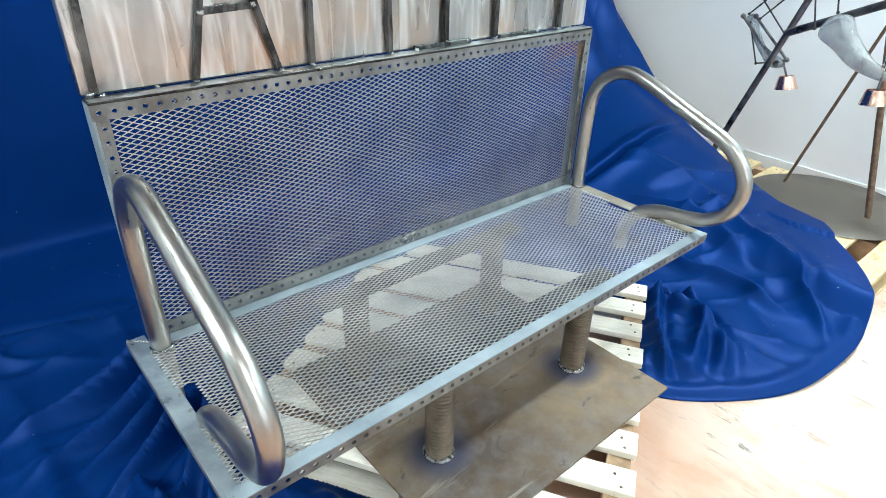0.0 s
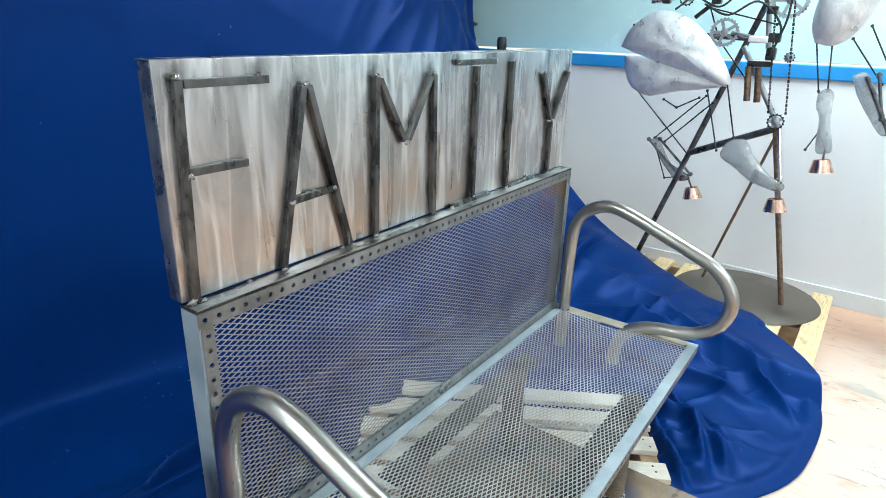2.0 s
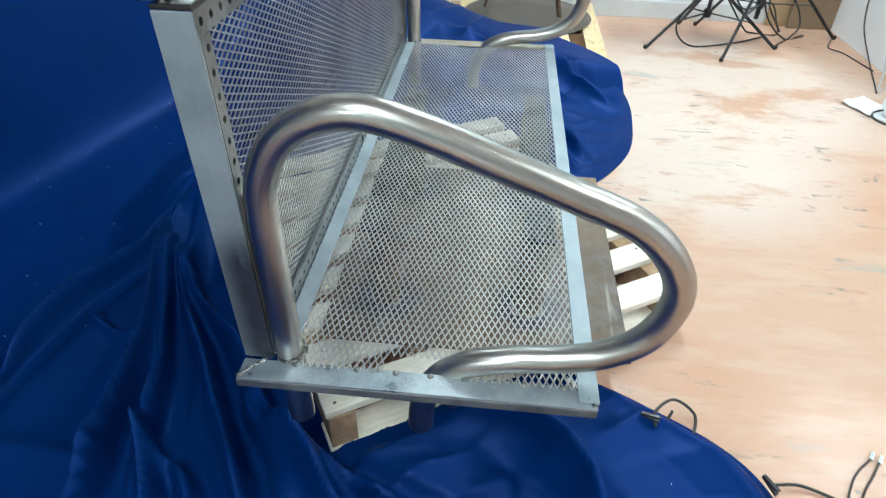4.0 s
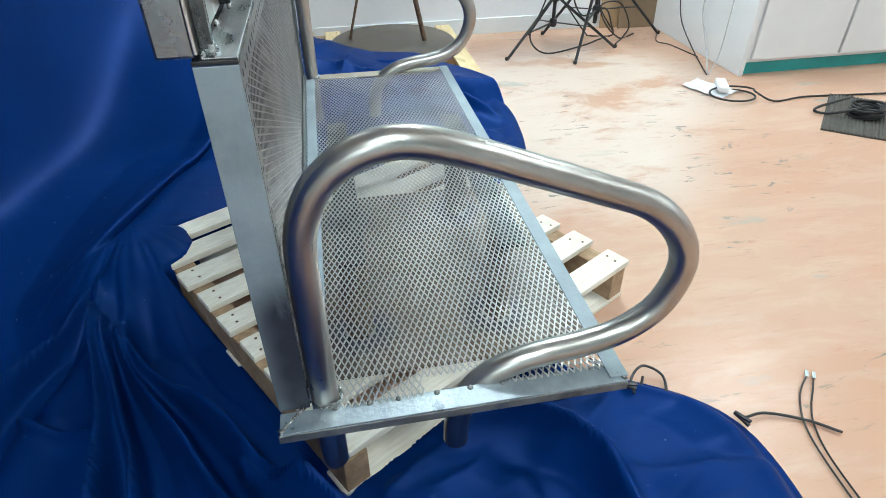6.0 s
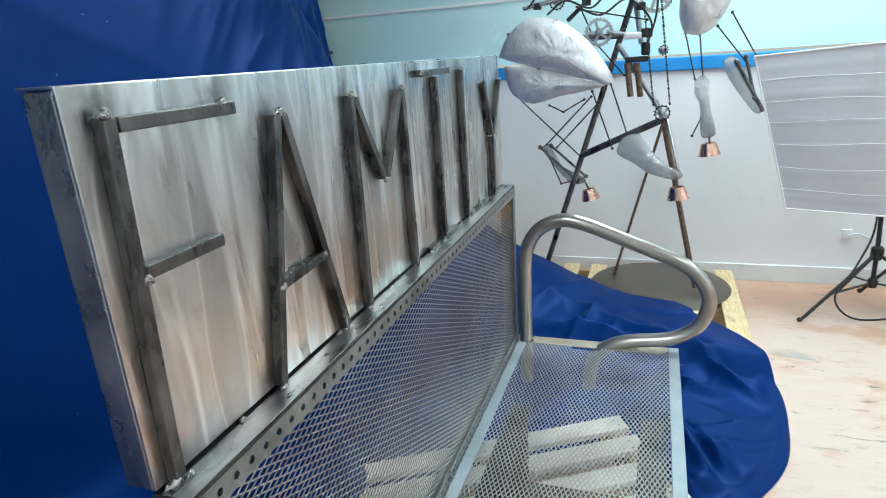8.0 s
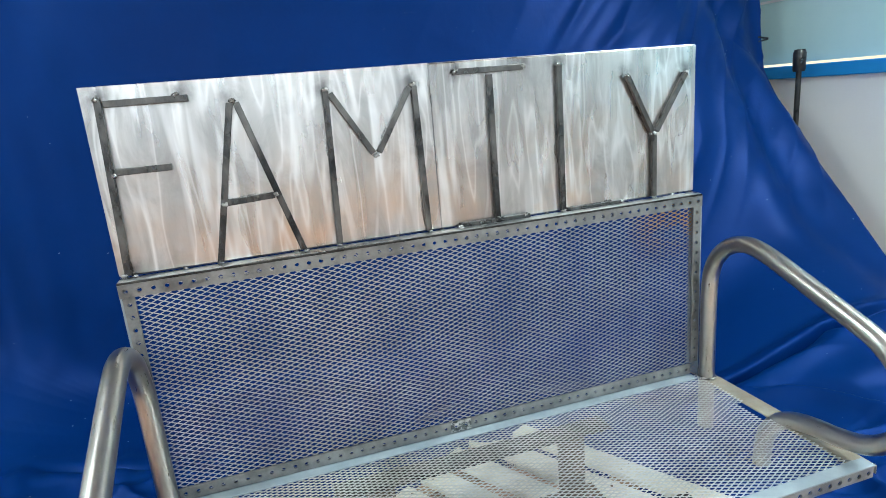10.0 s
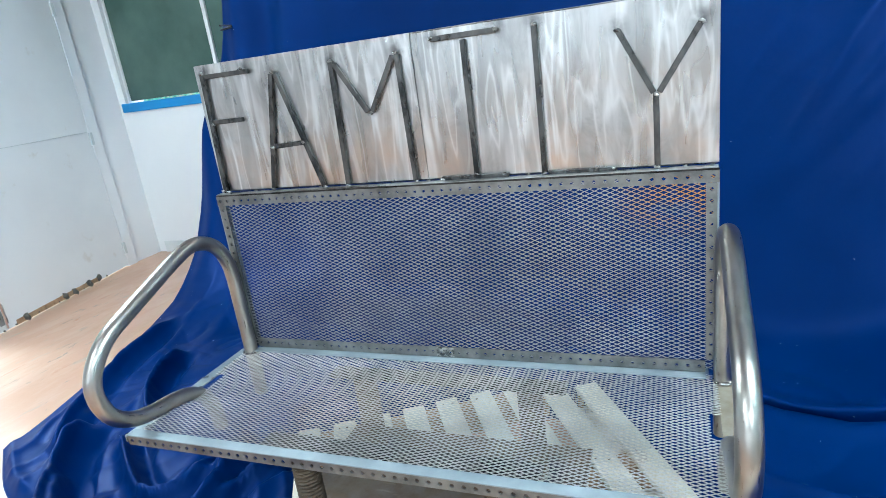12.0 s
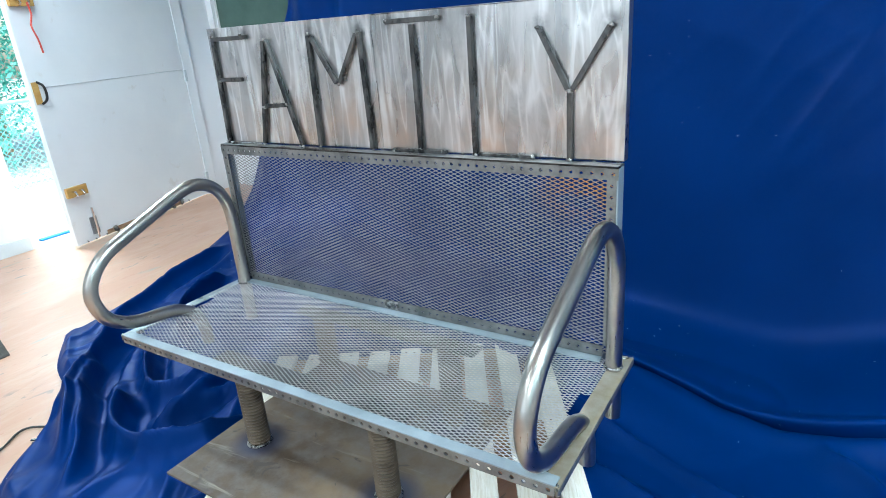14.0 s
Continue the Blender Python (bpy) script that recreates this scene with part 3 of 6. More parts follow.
# seat frame: front and rear angles with punched flanges, end angles with the flat flange outwards and low
fl = 0.026
front = part("front_rail", box(bmesh.new(), (-0.640, FRONT, SEAT - 0.004), (0.640, FRONT + fl, SEAT - 0.0008), 0.0008), angle_steel, bench, "blue-grey steel front angle")
part("punched_flange", punched(bmesh.new(), (-0.638, FRONT + 0.001, SEAT - 0.0045), (1, 0, 0), (0, 0, -1), 1.276, 0.022, 0.0035, 0.0228, 0.0047), dull_angle, front, "dull punched flange")
part("rear_rail", box(bmesh.new(), (-X0 + 0.024, -0.062, SEAT + 0.001), (X0 - 0.024, -0.0385, SEAT + 0.005), 0.0008), angle_steel, bench, "blue-grey steel rear angle")
for s, mat, lab in ((-1, flange_steel, "blue-grey steel end angle"), (1, tan_angle, "tan weathered steel end angle")):
    xs = sorted((s * (0.614 if s < 0 else 0.606), s * 0.647))
    e = part("end_rail", box(bmesh.new(), (xs[0], FRONT + 0.002, 0.369), (xs[1], 0.002, 0.3725), 0.0008), mat, bench, lab)
    for k in range(9 if s < 0 else 0):
        y = FRONT + 0.045 + 0.044 * k + rng.uniform(-0.006, 0.006)
        part("tack_weld", lathe(bmesh.new(), [(0.0044, 0.3722), (0.004, 0.374), (0.002, 0.3755)], (s * 0.618, y, 0), 8), dull_angle, e, "dark tack weld along the mesh edge", True)
    xs = sorted((s * 0.6472, s * 0.644))
    part("outer_flange", box(bmesh.new(), (xs[0], FRONT + 0.002, 0.355), (xs[1], 0.004, 0.3684), 0.0008), dull_angle, e)
    for a, b in (((s * 0.600, -0.036, 0.3725), (s * 0.645, 0.002, 0.3725)), ((s * 0.600, FRONT + 0.040, 0.3725), (s * 0.645, FRONT + 0.004, 0.3725))):
        bm = tube(bmesh.new(), [Vector(a).lerp(Vector(b), k / 12) + Vector((0, 0, rng.uniform(-0.001, 0.001))) for k in range(13)], [rng.uniform(0.0018, 0.0034) for _ in range(13)], 6)
        part("weld_seam", bm, weld_steel, e, "bright mitre weld", True)
part("rear_lower_angle", box(bmesh.new(), (-0.593, -0.036, 0.366), (0.593, 0.002, 0.370)), angle_steel, bench)


def seat_hole(p):
    if p.x < 0:
        return p.x < -0.588 and -0.300 < p.y < -0.188 or p.x < -0.590 and -0.055 < p.y
    return p.x > 0.584 and -0.262 < p.y < -0.188


CL, CW = 0.0208, 0.0092
v, f = expanded_mesh((-0.6205, -0.4388, SEAT - 0.0028), (1, 0, 0), (0, 1, 0), 1.234, 0.409, CL, CW, 0.0021, 0.0011, seat_hole, -17)
raw_part("seat_mesh", v, f, strand_steel, bench, "diamond expanded steel mesh seat with rust specks")

# backrest frame
top = part("back_top_rail", box(bmesh.new(), (-X0, -0.036, BACK - 0.004), (X0, 0.003, BACK), 0.0008), mill_steel, bench, "steel angle under the sign")
part("edge_strip", box(bmesh.new(), (-X0 + 0.002, -0.0355, BACK + 0.0002), (X0 - 0.002, -0.006, BACK + 0.0018), 0.0007), ledge_steel, top, "ground steel ledge under the letters")
part("punched_flange", punched(bmesh.new(), (-X0, -0.0365, BACK - 0.004), (1, 0, 0), (0, 0, -1), 2 * X0, 0.024, 0.0035, 0.0228, 0.0042), dull_angle, top, "dull punched flange")
for s in (-1, 1):
    xs = sorted((s * X0, s * (X0 - 0.004)))
    up = part("back_post", box(bmesh.new(), (xs[0], -0.036, 0.372), (xs[1], 0.003, BACK - 0.005), 0.0008), post_steel, bench, "blue-grey steel upright angle")
    o = (-X0 + 0.004, -0.0365, 0.412) if s < 0 else (X0 - 0.024, -0.0365, 0.412)
    part("punched_flange", punched(bmesh.new(), o, (0, 0, 1), (1, 0, 0), BACK - 0.029 - 0.412, 0.020, 0.0035, 0.0245, 0.004), dull_angle, up, "dull punched flange")
bottom = part("back_bottom_rail", punched(bmesh.new(), (-X0 + 0.025, -0.037, SEAT + 0.005), (1, 0, 0), (0, 0, 1), 2 * X0 - 0.05, 0.027, -0.0035, 0.0228, 0.0038), dull_angle, bench, "dull punched steel angle above the seat")
part("splice_plate", punched(bmesh.new(), (-0.035, -0.0385, SEAT + 0.007), (1, 0, 0), (0, 0, 1), 0.046, 0.025, -0.001, 0.023, 0.0038), weld_steel, bottom, "small pale splice plate")
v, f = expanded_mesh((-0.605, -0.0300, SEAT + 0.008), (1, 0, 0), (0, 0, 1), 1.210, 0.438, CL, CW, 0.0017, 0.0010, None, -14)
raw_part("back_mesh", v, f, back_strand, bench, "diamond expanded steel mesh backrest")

# armrests
for AX in (-0.600, 0.618):
    prof = [(-0.056, 0.245), (-0.056, 0.40), (-0.056, 0.52), (-0.057, 0.60), (-0.064, 0.648), (-0.086, 0.692), (-0.122, 0.720), (-0.170, 0.731), (-0.228, 0.718),
            (-0.320, 0.682), (-0.40, 0.650), (-0.460, 0.624), (-0.500, 0.590), (-0.524, 0.548), (-0.526, 0.505), (-0.506, 0.456), (-0.462, 0.422),
            (-0.41, 0.407), (-0.350, 0.399), (-0.300, 0.385), (-0.262, 0.358), (-0.240, 0.318), (-0.233, 0.275), (-0.232, 0.245)]
    bm = tube(bmesh.new(), smooth_path([(AX, y, z) for y, z in prof], 5), 0.0183, 20)
    arm = part("armrest", bm, tube_steel, bench, "bent stainless steel tube armrest", True)
    bm = bmesh.new()
    ring = [(AX + 0.0188 * math.cos(k * math.pi / 8), -0.059 + 0.0188 * math.sin(k * math.pi / 8), SEAT + 0.001 + rng.uniform(-0.001, 0.001)) for k in range(17)]
    part("weld_ring", tube(bm, ring, [rng.uniform(0.002, 0.0038) for _ in ring], 6), weld_steel, arm, "weld round the post", True)

# sign box of two sheets
sign = part("sign_panel", box(bmesh.new(), (-0.6085, -0.0005, 0.8275), (0.6095, 0.0315, 1.1535), 0.003), dull_sheet, bench, "dull sheet steel sign box")
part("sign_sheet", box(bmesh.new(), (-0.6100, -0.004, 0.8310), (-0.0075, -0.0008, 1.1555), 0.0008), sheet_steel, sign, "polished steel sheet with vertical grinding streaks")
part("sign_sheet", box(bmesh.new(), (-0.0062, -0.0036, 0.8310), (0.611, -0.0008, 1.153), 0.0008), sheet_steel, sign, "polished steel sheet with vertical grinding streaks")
part("cap_strip", box(bmesh.new(), (-0.6100, -0.0006, 1.1540), (0.611, 0.032, 1.1560), 0.0008), sheet_steel, sign, "bright top edge")

BAR, DEPTH, SHEET = 0.0115, 0.0118, -0.004


def letter(name, bars, beads):
    bm = bmesh.new()
    for (xa, za), (xb, zb) in bars:
        beam(bm, (xa, SHEET - DEPTH / 2, za), (xb, SHEET - DEPTH / 2, zb), BAR, DEPTH, (0, -1, 0), 0.0012)
    ob = part(name, bm, letter_steel, sign, "letter of dark welded square steel bar")
    for x, z in beads:
        bm = bmesh.new()
        weld(bm, (x, SHEET - 0.010, z), 0.0052, rng)
        part("weld_bead", bm, weld_steel, ob, "bright weld bead", "all")


ZB = 0.832
letter("letter_f", [((-0.593, ZB), (-0.582, 1.132)), ((-0.575, 1.126), (-0.442, 1.126)), ((-0.580, 1.013), (-0.488, 1.013))], [(-0.583, 1.134), (-0.462, 1.132), (-0.580, 1.008), (-0.600, 0.832), (-0.584, 0.828)])
letter("letter_a", [((-0.437, ZB), (-0.377, 1.112)), ((-0.366, 1.112), (-0.286, ZB)), ((-0.411, 0.938), (-0.325, 0.942))], [(-0.372, 1.115), (-0.437, 0.83), (-0.283, 0.829), (-0.412, 0.936), (-0.322, 0.944)])
letter("letter_m", [((-0.217, ZB), (-0.209, 1.119)), ((-0.201, 1.114), (-0.132, 0.998)), ((-0.121, 0.998), (-0.050, 1.114)), ((-0.036, ZB), (-0.041, 1.116))], [(-0.209, 1.121), (-0.127, 0.993), (-0.044, 1.119), (-0.218, 0.83), (-0.034, 0.83)])
letter("letter_i", [((0.115, 0.836), (0.115, 1.126)), ((0.043, 1.135), (0.188, 1.135)), ((0.030, 0.831), (0.188, 0.831))], [(0.045, 1.136), (0.187, 1.137), (0.115, 0.838), (0.03, 0.83), (0.178, 0.834)])
letter("letter_l", [((0.268, ZB), (0.268, 1.133)), ((0.276, 0.830), (0.412, 0.830))], [(0.268, 1.134), (0.266, 0.83), (0.412, 0.832)])
letter("letter_y", [((0.497, ZB), (0.497, 0.970)), ((0.493, 0.977), (0.430, 1.100)), ((0.503, 0.977), (0.578, 1.096))], [(0.497, 0.974), (0.428, 1.101), (0.580, 1.097), (0.498, 0.83)])
for x in (-0.6, -0.5, -0.3, -0.1, -0.008, 0.08, 0.23, 0.35, 0.55, 0.6):
    bm = bmesh.new()
    weld(bm, (x, SHEET - 0.003, 0.8275), 0.0045, rng)
    part("foot_weld", bm, weld_steel, sign, "tack weld at the foot", "all")


# ---- pallets ----
def pallet(origin, angle, length, depth, mat, label, pitch, slat_w):
    """length: across the slats, depth: along them; origin: the corner."""
    p = thing("pallet", (*origin, 0), label, "pallet", "wooden pallets")
    base = Matrix.Translation((origin[0] * K, origin[1] * K, 0)) @ Matrix.Rotation(angle, 4, "Z")

    def piece(name, me, x, y, z, turn=0.0):
        ob = new(name, me)
        ob.parent = p
        ob.matrix_parent_inverse = Matrix.Translation(-p.location)
        ob.matrix_basis = base @ Matrix.Translation((x * K, y * K, z * K)) @ Matrix.Rotation(turn, 4, "Z")
        return ob

    def board(name, w, d, h, m):
        bm = box(bmesh.new(), (-w / 2, -d / 2, 0), (w / 2, d / 2, h), 0.002)
        for v in bm.verts:
            v.co *= K
        me = bpy.data.meshes.new(name)
        bm.to_mesh(me)
        bm.free()
        me.materials.append(m)
        return me

    # slats lie along y; the wood's grain runs along the board's x, so boards are built turned
    slat = board("slat", depth, slat_w, 0.017, mat)
    low = board("bottom_slat", depth, slat_w, 0.014, mat)
    stringer = board("stringer", length, 0.05, 0.083, stringer_wood)
    n = int((length - slat_w) / pitch)
    step = (length - slat_w) / n
    r2 = random.Random(9)
    for k in range(n + 1):
        piece("slat", slat, slat_w / 2 + k * step + r2.uniform(-0.004, 0.004), depth / 2 + r2.uniform(-0.005, 0.005), 0.098, radians(90 + r2.uniform(-0.6, 0.6)))
    nails = bmesh.new()
    for k in range(n + 1):
        for v in (0.03, depth / 2, depth - 0.03):
            for du in (-0.016, 0.014):
                at = (slat_w / 2 + k * step + du + r2.uniform(-0.004, 0.004), v + r2.uniform(-0.008, 0.008), 0.1152)
                lathe(nails, [(0.0034, 0), (0.0030, 0.0008)], at, 7)
    for v in nails.verts:
        v.co *= K
    me = bpy.data.meshes.new("nail_heads")
    nails.to_mesh(me)
    nails.free()
    me.materials.append(rusty_rod)
    tagged(piece("nail_heads", me, 0, 0, 0), "small rusty nail heads", "", "", "stuff")
    for v in (0.03, depth / 2, depth - 0.03):
        piece("stringer", stringer, length / 2, v, 0.0145)
    for k in (0, n // 2, n):
        piece("bottom_slat", low, slat_w / 2 + k * step, depth / 2, 0.0003, radians(90))
    return p


UP = math.atan2(0.515, 0.857)
pallet((-0.08, -0.772), UP, 0.9, 0.84, pale_wood, "pale weathered wooden pallet under the bench", 0.098, 0.064)
pallet((2.02, -0.745), math.pi / 2, 1.2, 0.8, warm_wood, "yellow wooden pallet under the sculpture", 0.13, 0.078)


# ---- blue backdrop cloth ----
def blend(pairs, x):
    if x <= pairs[0][0]:
        return pairs[0][1]
    for (a, p), (b, q) in zip(pairs, pairs[1:]):
        if x <= b:
            t = (x - a) / (b - a)
            return p + (q - p) * t
    return pairs[-1][1]


def ease(a, b, x):
    t = min(max((x - a) / (b - a), 0), 1)
    return t * t * (3 - 2 * t)


HEM = [(0.0, (-1.62, -0.20)), (0.06, (-1.40, -0.36)), (0.14, (-1.12, -0.48)), (0.2, (-0.86, -0.80)), (0.28, (-0.50, -0.84)), (0.33, (-0.33, -0.63)), (0.37, (-0.25, -0.45)),
       (0.45, (-0.1, -0.1)), (0.55, (0.2, -0.1)), (0.62, (0.36, -0.38)), (0.68, (0.43, -0.57)), (0.75, (0.68, -0.755)), (0.82, (0.93, -0.805)), (0.88, (1.10, -0.80)),
       (0.92, (1.22, -0.755)), (0.96, (1.36, -0.665)), (1.0, (1.56, -0.48))]
RIGHT = [(0, 2.58), (0.03, 1.5), (0.08, 1.12), (0.45, 0.74), (0.7, 0.51), (0.9, 0.40), (1.2, 0.27), (1.5, 0.17), (1.72, 0.115), (1.85, 0.03), (9, 0.012)]
LEFT = [(0, 2.58), (0.04, 1.3), (0.14, 0.62), (0.34, 0.2), (0.55, 0.05), (0.8, 0.02), (9, 0.008)]


def hem(a):
    """The edge on the floor: a smooth line through the places of HEM."""
    k = 0
    while k < len(HEM) - 2 and a > HEM[k + 1][0]:
        k += 1
    t = min(max((a - HEM[k][0]) / (HEM[k + 1][0] - HEM[k][0]), 0), 1)
    p, q, r, s = (Vector(HEM[min(max(n, 0), len(HEM) - 1)][1]) for n in (k - 1, k, k + 1, k + 2))
    return 0.5 * (2 * q + (r - p) * t + (2 * p - 5 * q + 4 * r - s) * t * t + (3 * q - p - 3 * r + s) * t ** 3)


def ridge(x, y, seed):
    n = noise.noise((x, y, seed))
    return max(0.0, 1 - abs(n) * 2.6)


def bell(x, w):
    return math.exp(-(x / w) ** 2)


def on_pallet(x, y):
    u, v = (x + 0.08) * 0.857 + (y + 0.772) * 0.515, -(x + 0.08) * 0.515 + (y + 0.772) * 0.857
    return min(u, 0.9 - u, v, 0.84 - v)


def billow(x, y, seed):
    """Round crests with tight valleys between."""
    return min(1.0, abs(noise.noise((x, y, seed))) * 2.6) ** 0.75


def settle(pairs, d):
    return sum(blend(pairs, d * k) for k in (0.72, 0.86, 1.0, 1.14, 1.28)) / 5


def drop(x, y):
    """Height of the cloth that falls almost straight from its rail and turns flat along a slanting line on the floor."""
    foot = min(1.26, 1.125 - 0.32 * x)
    q = 2.58 * (1 - (1.32 - y) / (1.32 - foot))
    return 0.5 * (q + math.sqrt(q * q + 0.09)) - 0.004


def hung(x, z):
    """How far the hung cloth stands out: nearly smooth, gathered towards both ends, faint slanting creases."""
    ends = ease(-0.75, -1.35, x) + 1.1 * ease(1.25, 1.9, x)
    soft = 0.020 * noise.noise((x * 0.9 + z * 0.5, z * 0.7, 3.0)) + 0.007 * noise.noise((x * 2.4 - z * 1.6, z * 1.1 + x, 13.0))
    crease = 0.003 * ridge(x * 2.2 - z * 1.3, z * 0.7 + x * 0.5, 11.0) ** 4 * ease(0.45, 0.9, z) + 0.0025 * ridge(x * 1.6 + z * 2.6, z * 0.6 - x * 0.4, 17.0) ** 5
    warp = 0.06 * noise.noise((x * 1.5, z * 1.4, 7.0))
    lean = x - 0.85 * z + 0.10 * noise.noise((x * 1.3, z * 1.3, 31.0))
    swept = ease(0.55, 1.15, x) * ease(0.25, 0.75, z) * (0.021 * ridge(lean * 3.1, (x + z) * 0.7, 33.0) ** 2 + 0.008 * ridge(lean * 7.0, (x + z) * 1.1, 35.0) ** 2)
    return soft + crease + swept + ends * 0.026 * math.sin(21 * (x + warp)) * ease(2.6, 1.6, z)


# folds that fan out of the gathered corner: turn in degrees, half width in degrees, height, where it starts and fades, bend
FAN = [(-17, 2.70, 0.053, 0.10, 1.5, 7), (-9, 1.98, 0.031, 0.45, 1.1, -5), (-5.0, 2.52, 0.068, 0.05, 1.6, 4), (3.0, 2.34, 0.074, 0.08, 1.4, -6),
       (7.0, 1.44, 0.035, 0.45, 1.0, 6), (12.5, 1.98, 0.072, 0.05, 1.3, 5), (19.0, 1.80, 0.077, 0.05, 1.2, -4), (23.0, 1.26, 0.041, 0.35, 1.0, 3), (27.0, 1.53, 0.068, 0.08, 1.1, -1)]
# folds along the pallet's other edge: distance from it, half width, height
ALONG = [(-0.055, 0.030, 0.050), (-0.125, 0.022, 0.036), (-0.20, 0.036, 0.060), (-0.31, 0.030, 0.042), (-0.41, 0.040, 0.055), (-0.55, 0.036, 0.045)]
# long folds beside the cloth's free edge: place across the cloth, half width, height
EDGE = [(0.022, 0.010, 0.045), (0.055, 0.012, 0.069), (0.095, 0.015, 0.078), (0.150, 0.013, 0.069), (0.205, 0.016, 0.075), (0.262, 0.012, 0.054)]
# folds of the other lobe, turned about its own gathered corner
LOBE = [(-99, 3.2, 0.030, 0.30, 0.0), (-91, 2.4, 0.040, 0.22, 5.0), (-84, 2.0, 0.026, 0.36, -6.0), (-77, 2.8, 0.046, 0.20, 8.0), (-70, 1.8, 0.026, 0.42, 6.0), (-64, 2.4, 0.044, 0.25, -9.0),
        (-57, 1.7, 0.028, 0.38, 9.0), (-50, 2.4, 0.040, 0.20, 10.0), (-43, 1.6, 0.022, 0.45, -5.0), (-36, 2.2, 0.034, 0.30, 7.0), (-27, 2.0, 0.024, 0.35, 4.0), (-17, 2.4, 0.026, 0.20, 5.0)]


def crest(x, w):
    """A fold with a tight ridge on a soft foot, steeper on one side."""
    w = w if x < 0 else w * 0.62
    return 0.55 * bell(x, w) + 0.45 * bell(x, w * 0.42)


# single folds by their lines on the floor: half width, height, line
CREASES = [(0.028, 0.070, [(0.13, 0.49), (-0.06, 0.575), (-0.21, 0.635), (-0.38, 0.65), (-0.62, 0.62)]),
           (0.024, 0.105, [(0.16, 0.51), (-0.128, 0.432), (-0.344, 0.382), (-0.532, 0.352), (-0.665, 0.328), (-0.98, 0.27)]),
           (0.022, 0.090, [(0.06, 0.47), (-0.20, 0.388), (-0.342, 0.345), (-0.509, 0.285), (-0.658, 0.225), (-0.95, 0.10)]),
           (0.026, 0.085, [(0.04, 0.455), (-0.153, 0.373), (-0.354, 0.259), (-0.493, 0.166), (-0.638, 0.07), (-0.90, -0.10)]),
           (0.030, 0.095, [(0.08, 0.44), (-0.106, 0.378), (-0.323, 0.198), (-0.482, 0.062), (-0.62, -0.086), (-0.80, -0.28)]),
           (0.024, 0.060, [(-0.40, 0.16), (-0.496, 0.09), (-0.546, -0.022), (-0.61, -0.186), (-0.65, -0.34)]),
           (0.016, 0.036, [(-0.17, 0.60), (-0.226, 0.582), (-0.274, 0.522), (-0.303, 0.428), (-0.32, 0.40)]),
           (0.020, 0.050, [(-0.50, 0.32), (-0.538, 0.292), (-0.599, 0.21), (-0.66, 0.15), (-0.80, 0.08)]),
           (0.048, 0.085, [(-1.40, -0.02), (-1.322, -0.166), (-1.141, -0.40), (-0.89, -0.575), (-0.75, -0.70)]),
           (0.036, 0.062, [(-1.20, -0.30), (-1.09, -0.40), (-0.928, -0.50), (-0.749, -0.63), (-0.64, -0.75)]),
           (0.040, 0.075, [(-0.70, 0.02), (-0.688, -0.114), (-0.654, -0.316), (-0.685, -0.482)]),
           (0.044, 0.090, [(-0.90, -0.34), (-0.826, -0.438), (-0.727, -0.52), (-0.577, -0.529), (-0.477, -0.446), (-0.433, -0.34), (-0.41, -0.20)]),
           (0.032, 0.072, [(-1.20, -0.05), (-1.065, -0.188), (-0.86, -0.31), (-0.765, -0.286), (-0.748, -0.166), (-0.77, -0.05)]),
           (0.040, 0.060, [(-1.73, 0.76), (-1.70, 0.46), (-1.593, 0.16), (-1.44, -0.10), (-1.36, -0.22)]),
           (0.032, 0.066, [(-1.45, 0.50), (-1.40, 0.30), (-1.28, 0.10), (-1.05, -0.06), (-0.92, -0.12)]),
           (0.045, 0.060, [(1.30, 0.34), (1.39, 0.15), (1.40, -0.03), (1.303, -0.28), (1.196, -0.483), (1.10, -0.60)]),
           (0.038, 0.048, [(1.02, 0.30), (1.15, 0.06), (1.20, -0.16), (1.17, -0.33), (1.08, -0.47)]),
           (0.030, 0.044, [(0.92, 0.08), (0.975, -0.15), (0.984, -0.296), (1.01, -0.45), (0.985, -0.566), (1.00, -0.68)]),
           (0.032, 0.046, [(1.34, -0.38), (1.27, -0.471), (1.122, -0.592), (1.006, -0.714), (0.92, -0.76)]),
           (0.018, 0.050, [(0.66, -0.24), (0.701, -0.299), (0.76, -0.362), (0.748, -0.446)]),
           (0.022, 0.050, [(0.78, -0.28), (0.734, -0.323), (0.609, -0.402), (0.506, -0.498), (0.46, -0.56)]),
           (0.026, 0.050, [(0.80, -0.28), (0.78, -0.36), (0.75, -0.469), (0.62, -0.53), (0.497, -0.59)]),
           (0.026, 0.044, [(0.86, -0.34), (0.798, -0.43), (0.694, -0.568), (0.57, -0.64)])]
CREASES = [(w, h, smooth_path(line, 3), [f(c[k] for c in line) + e for k in (0, 1) for f, e in ((min, -0.11), (max, 0.11))]) for w, h, line in CREASES]


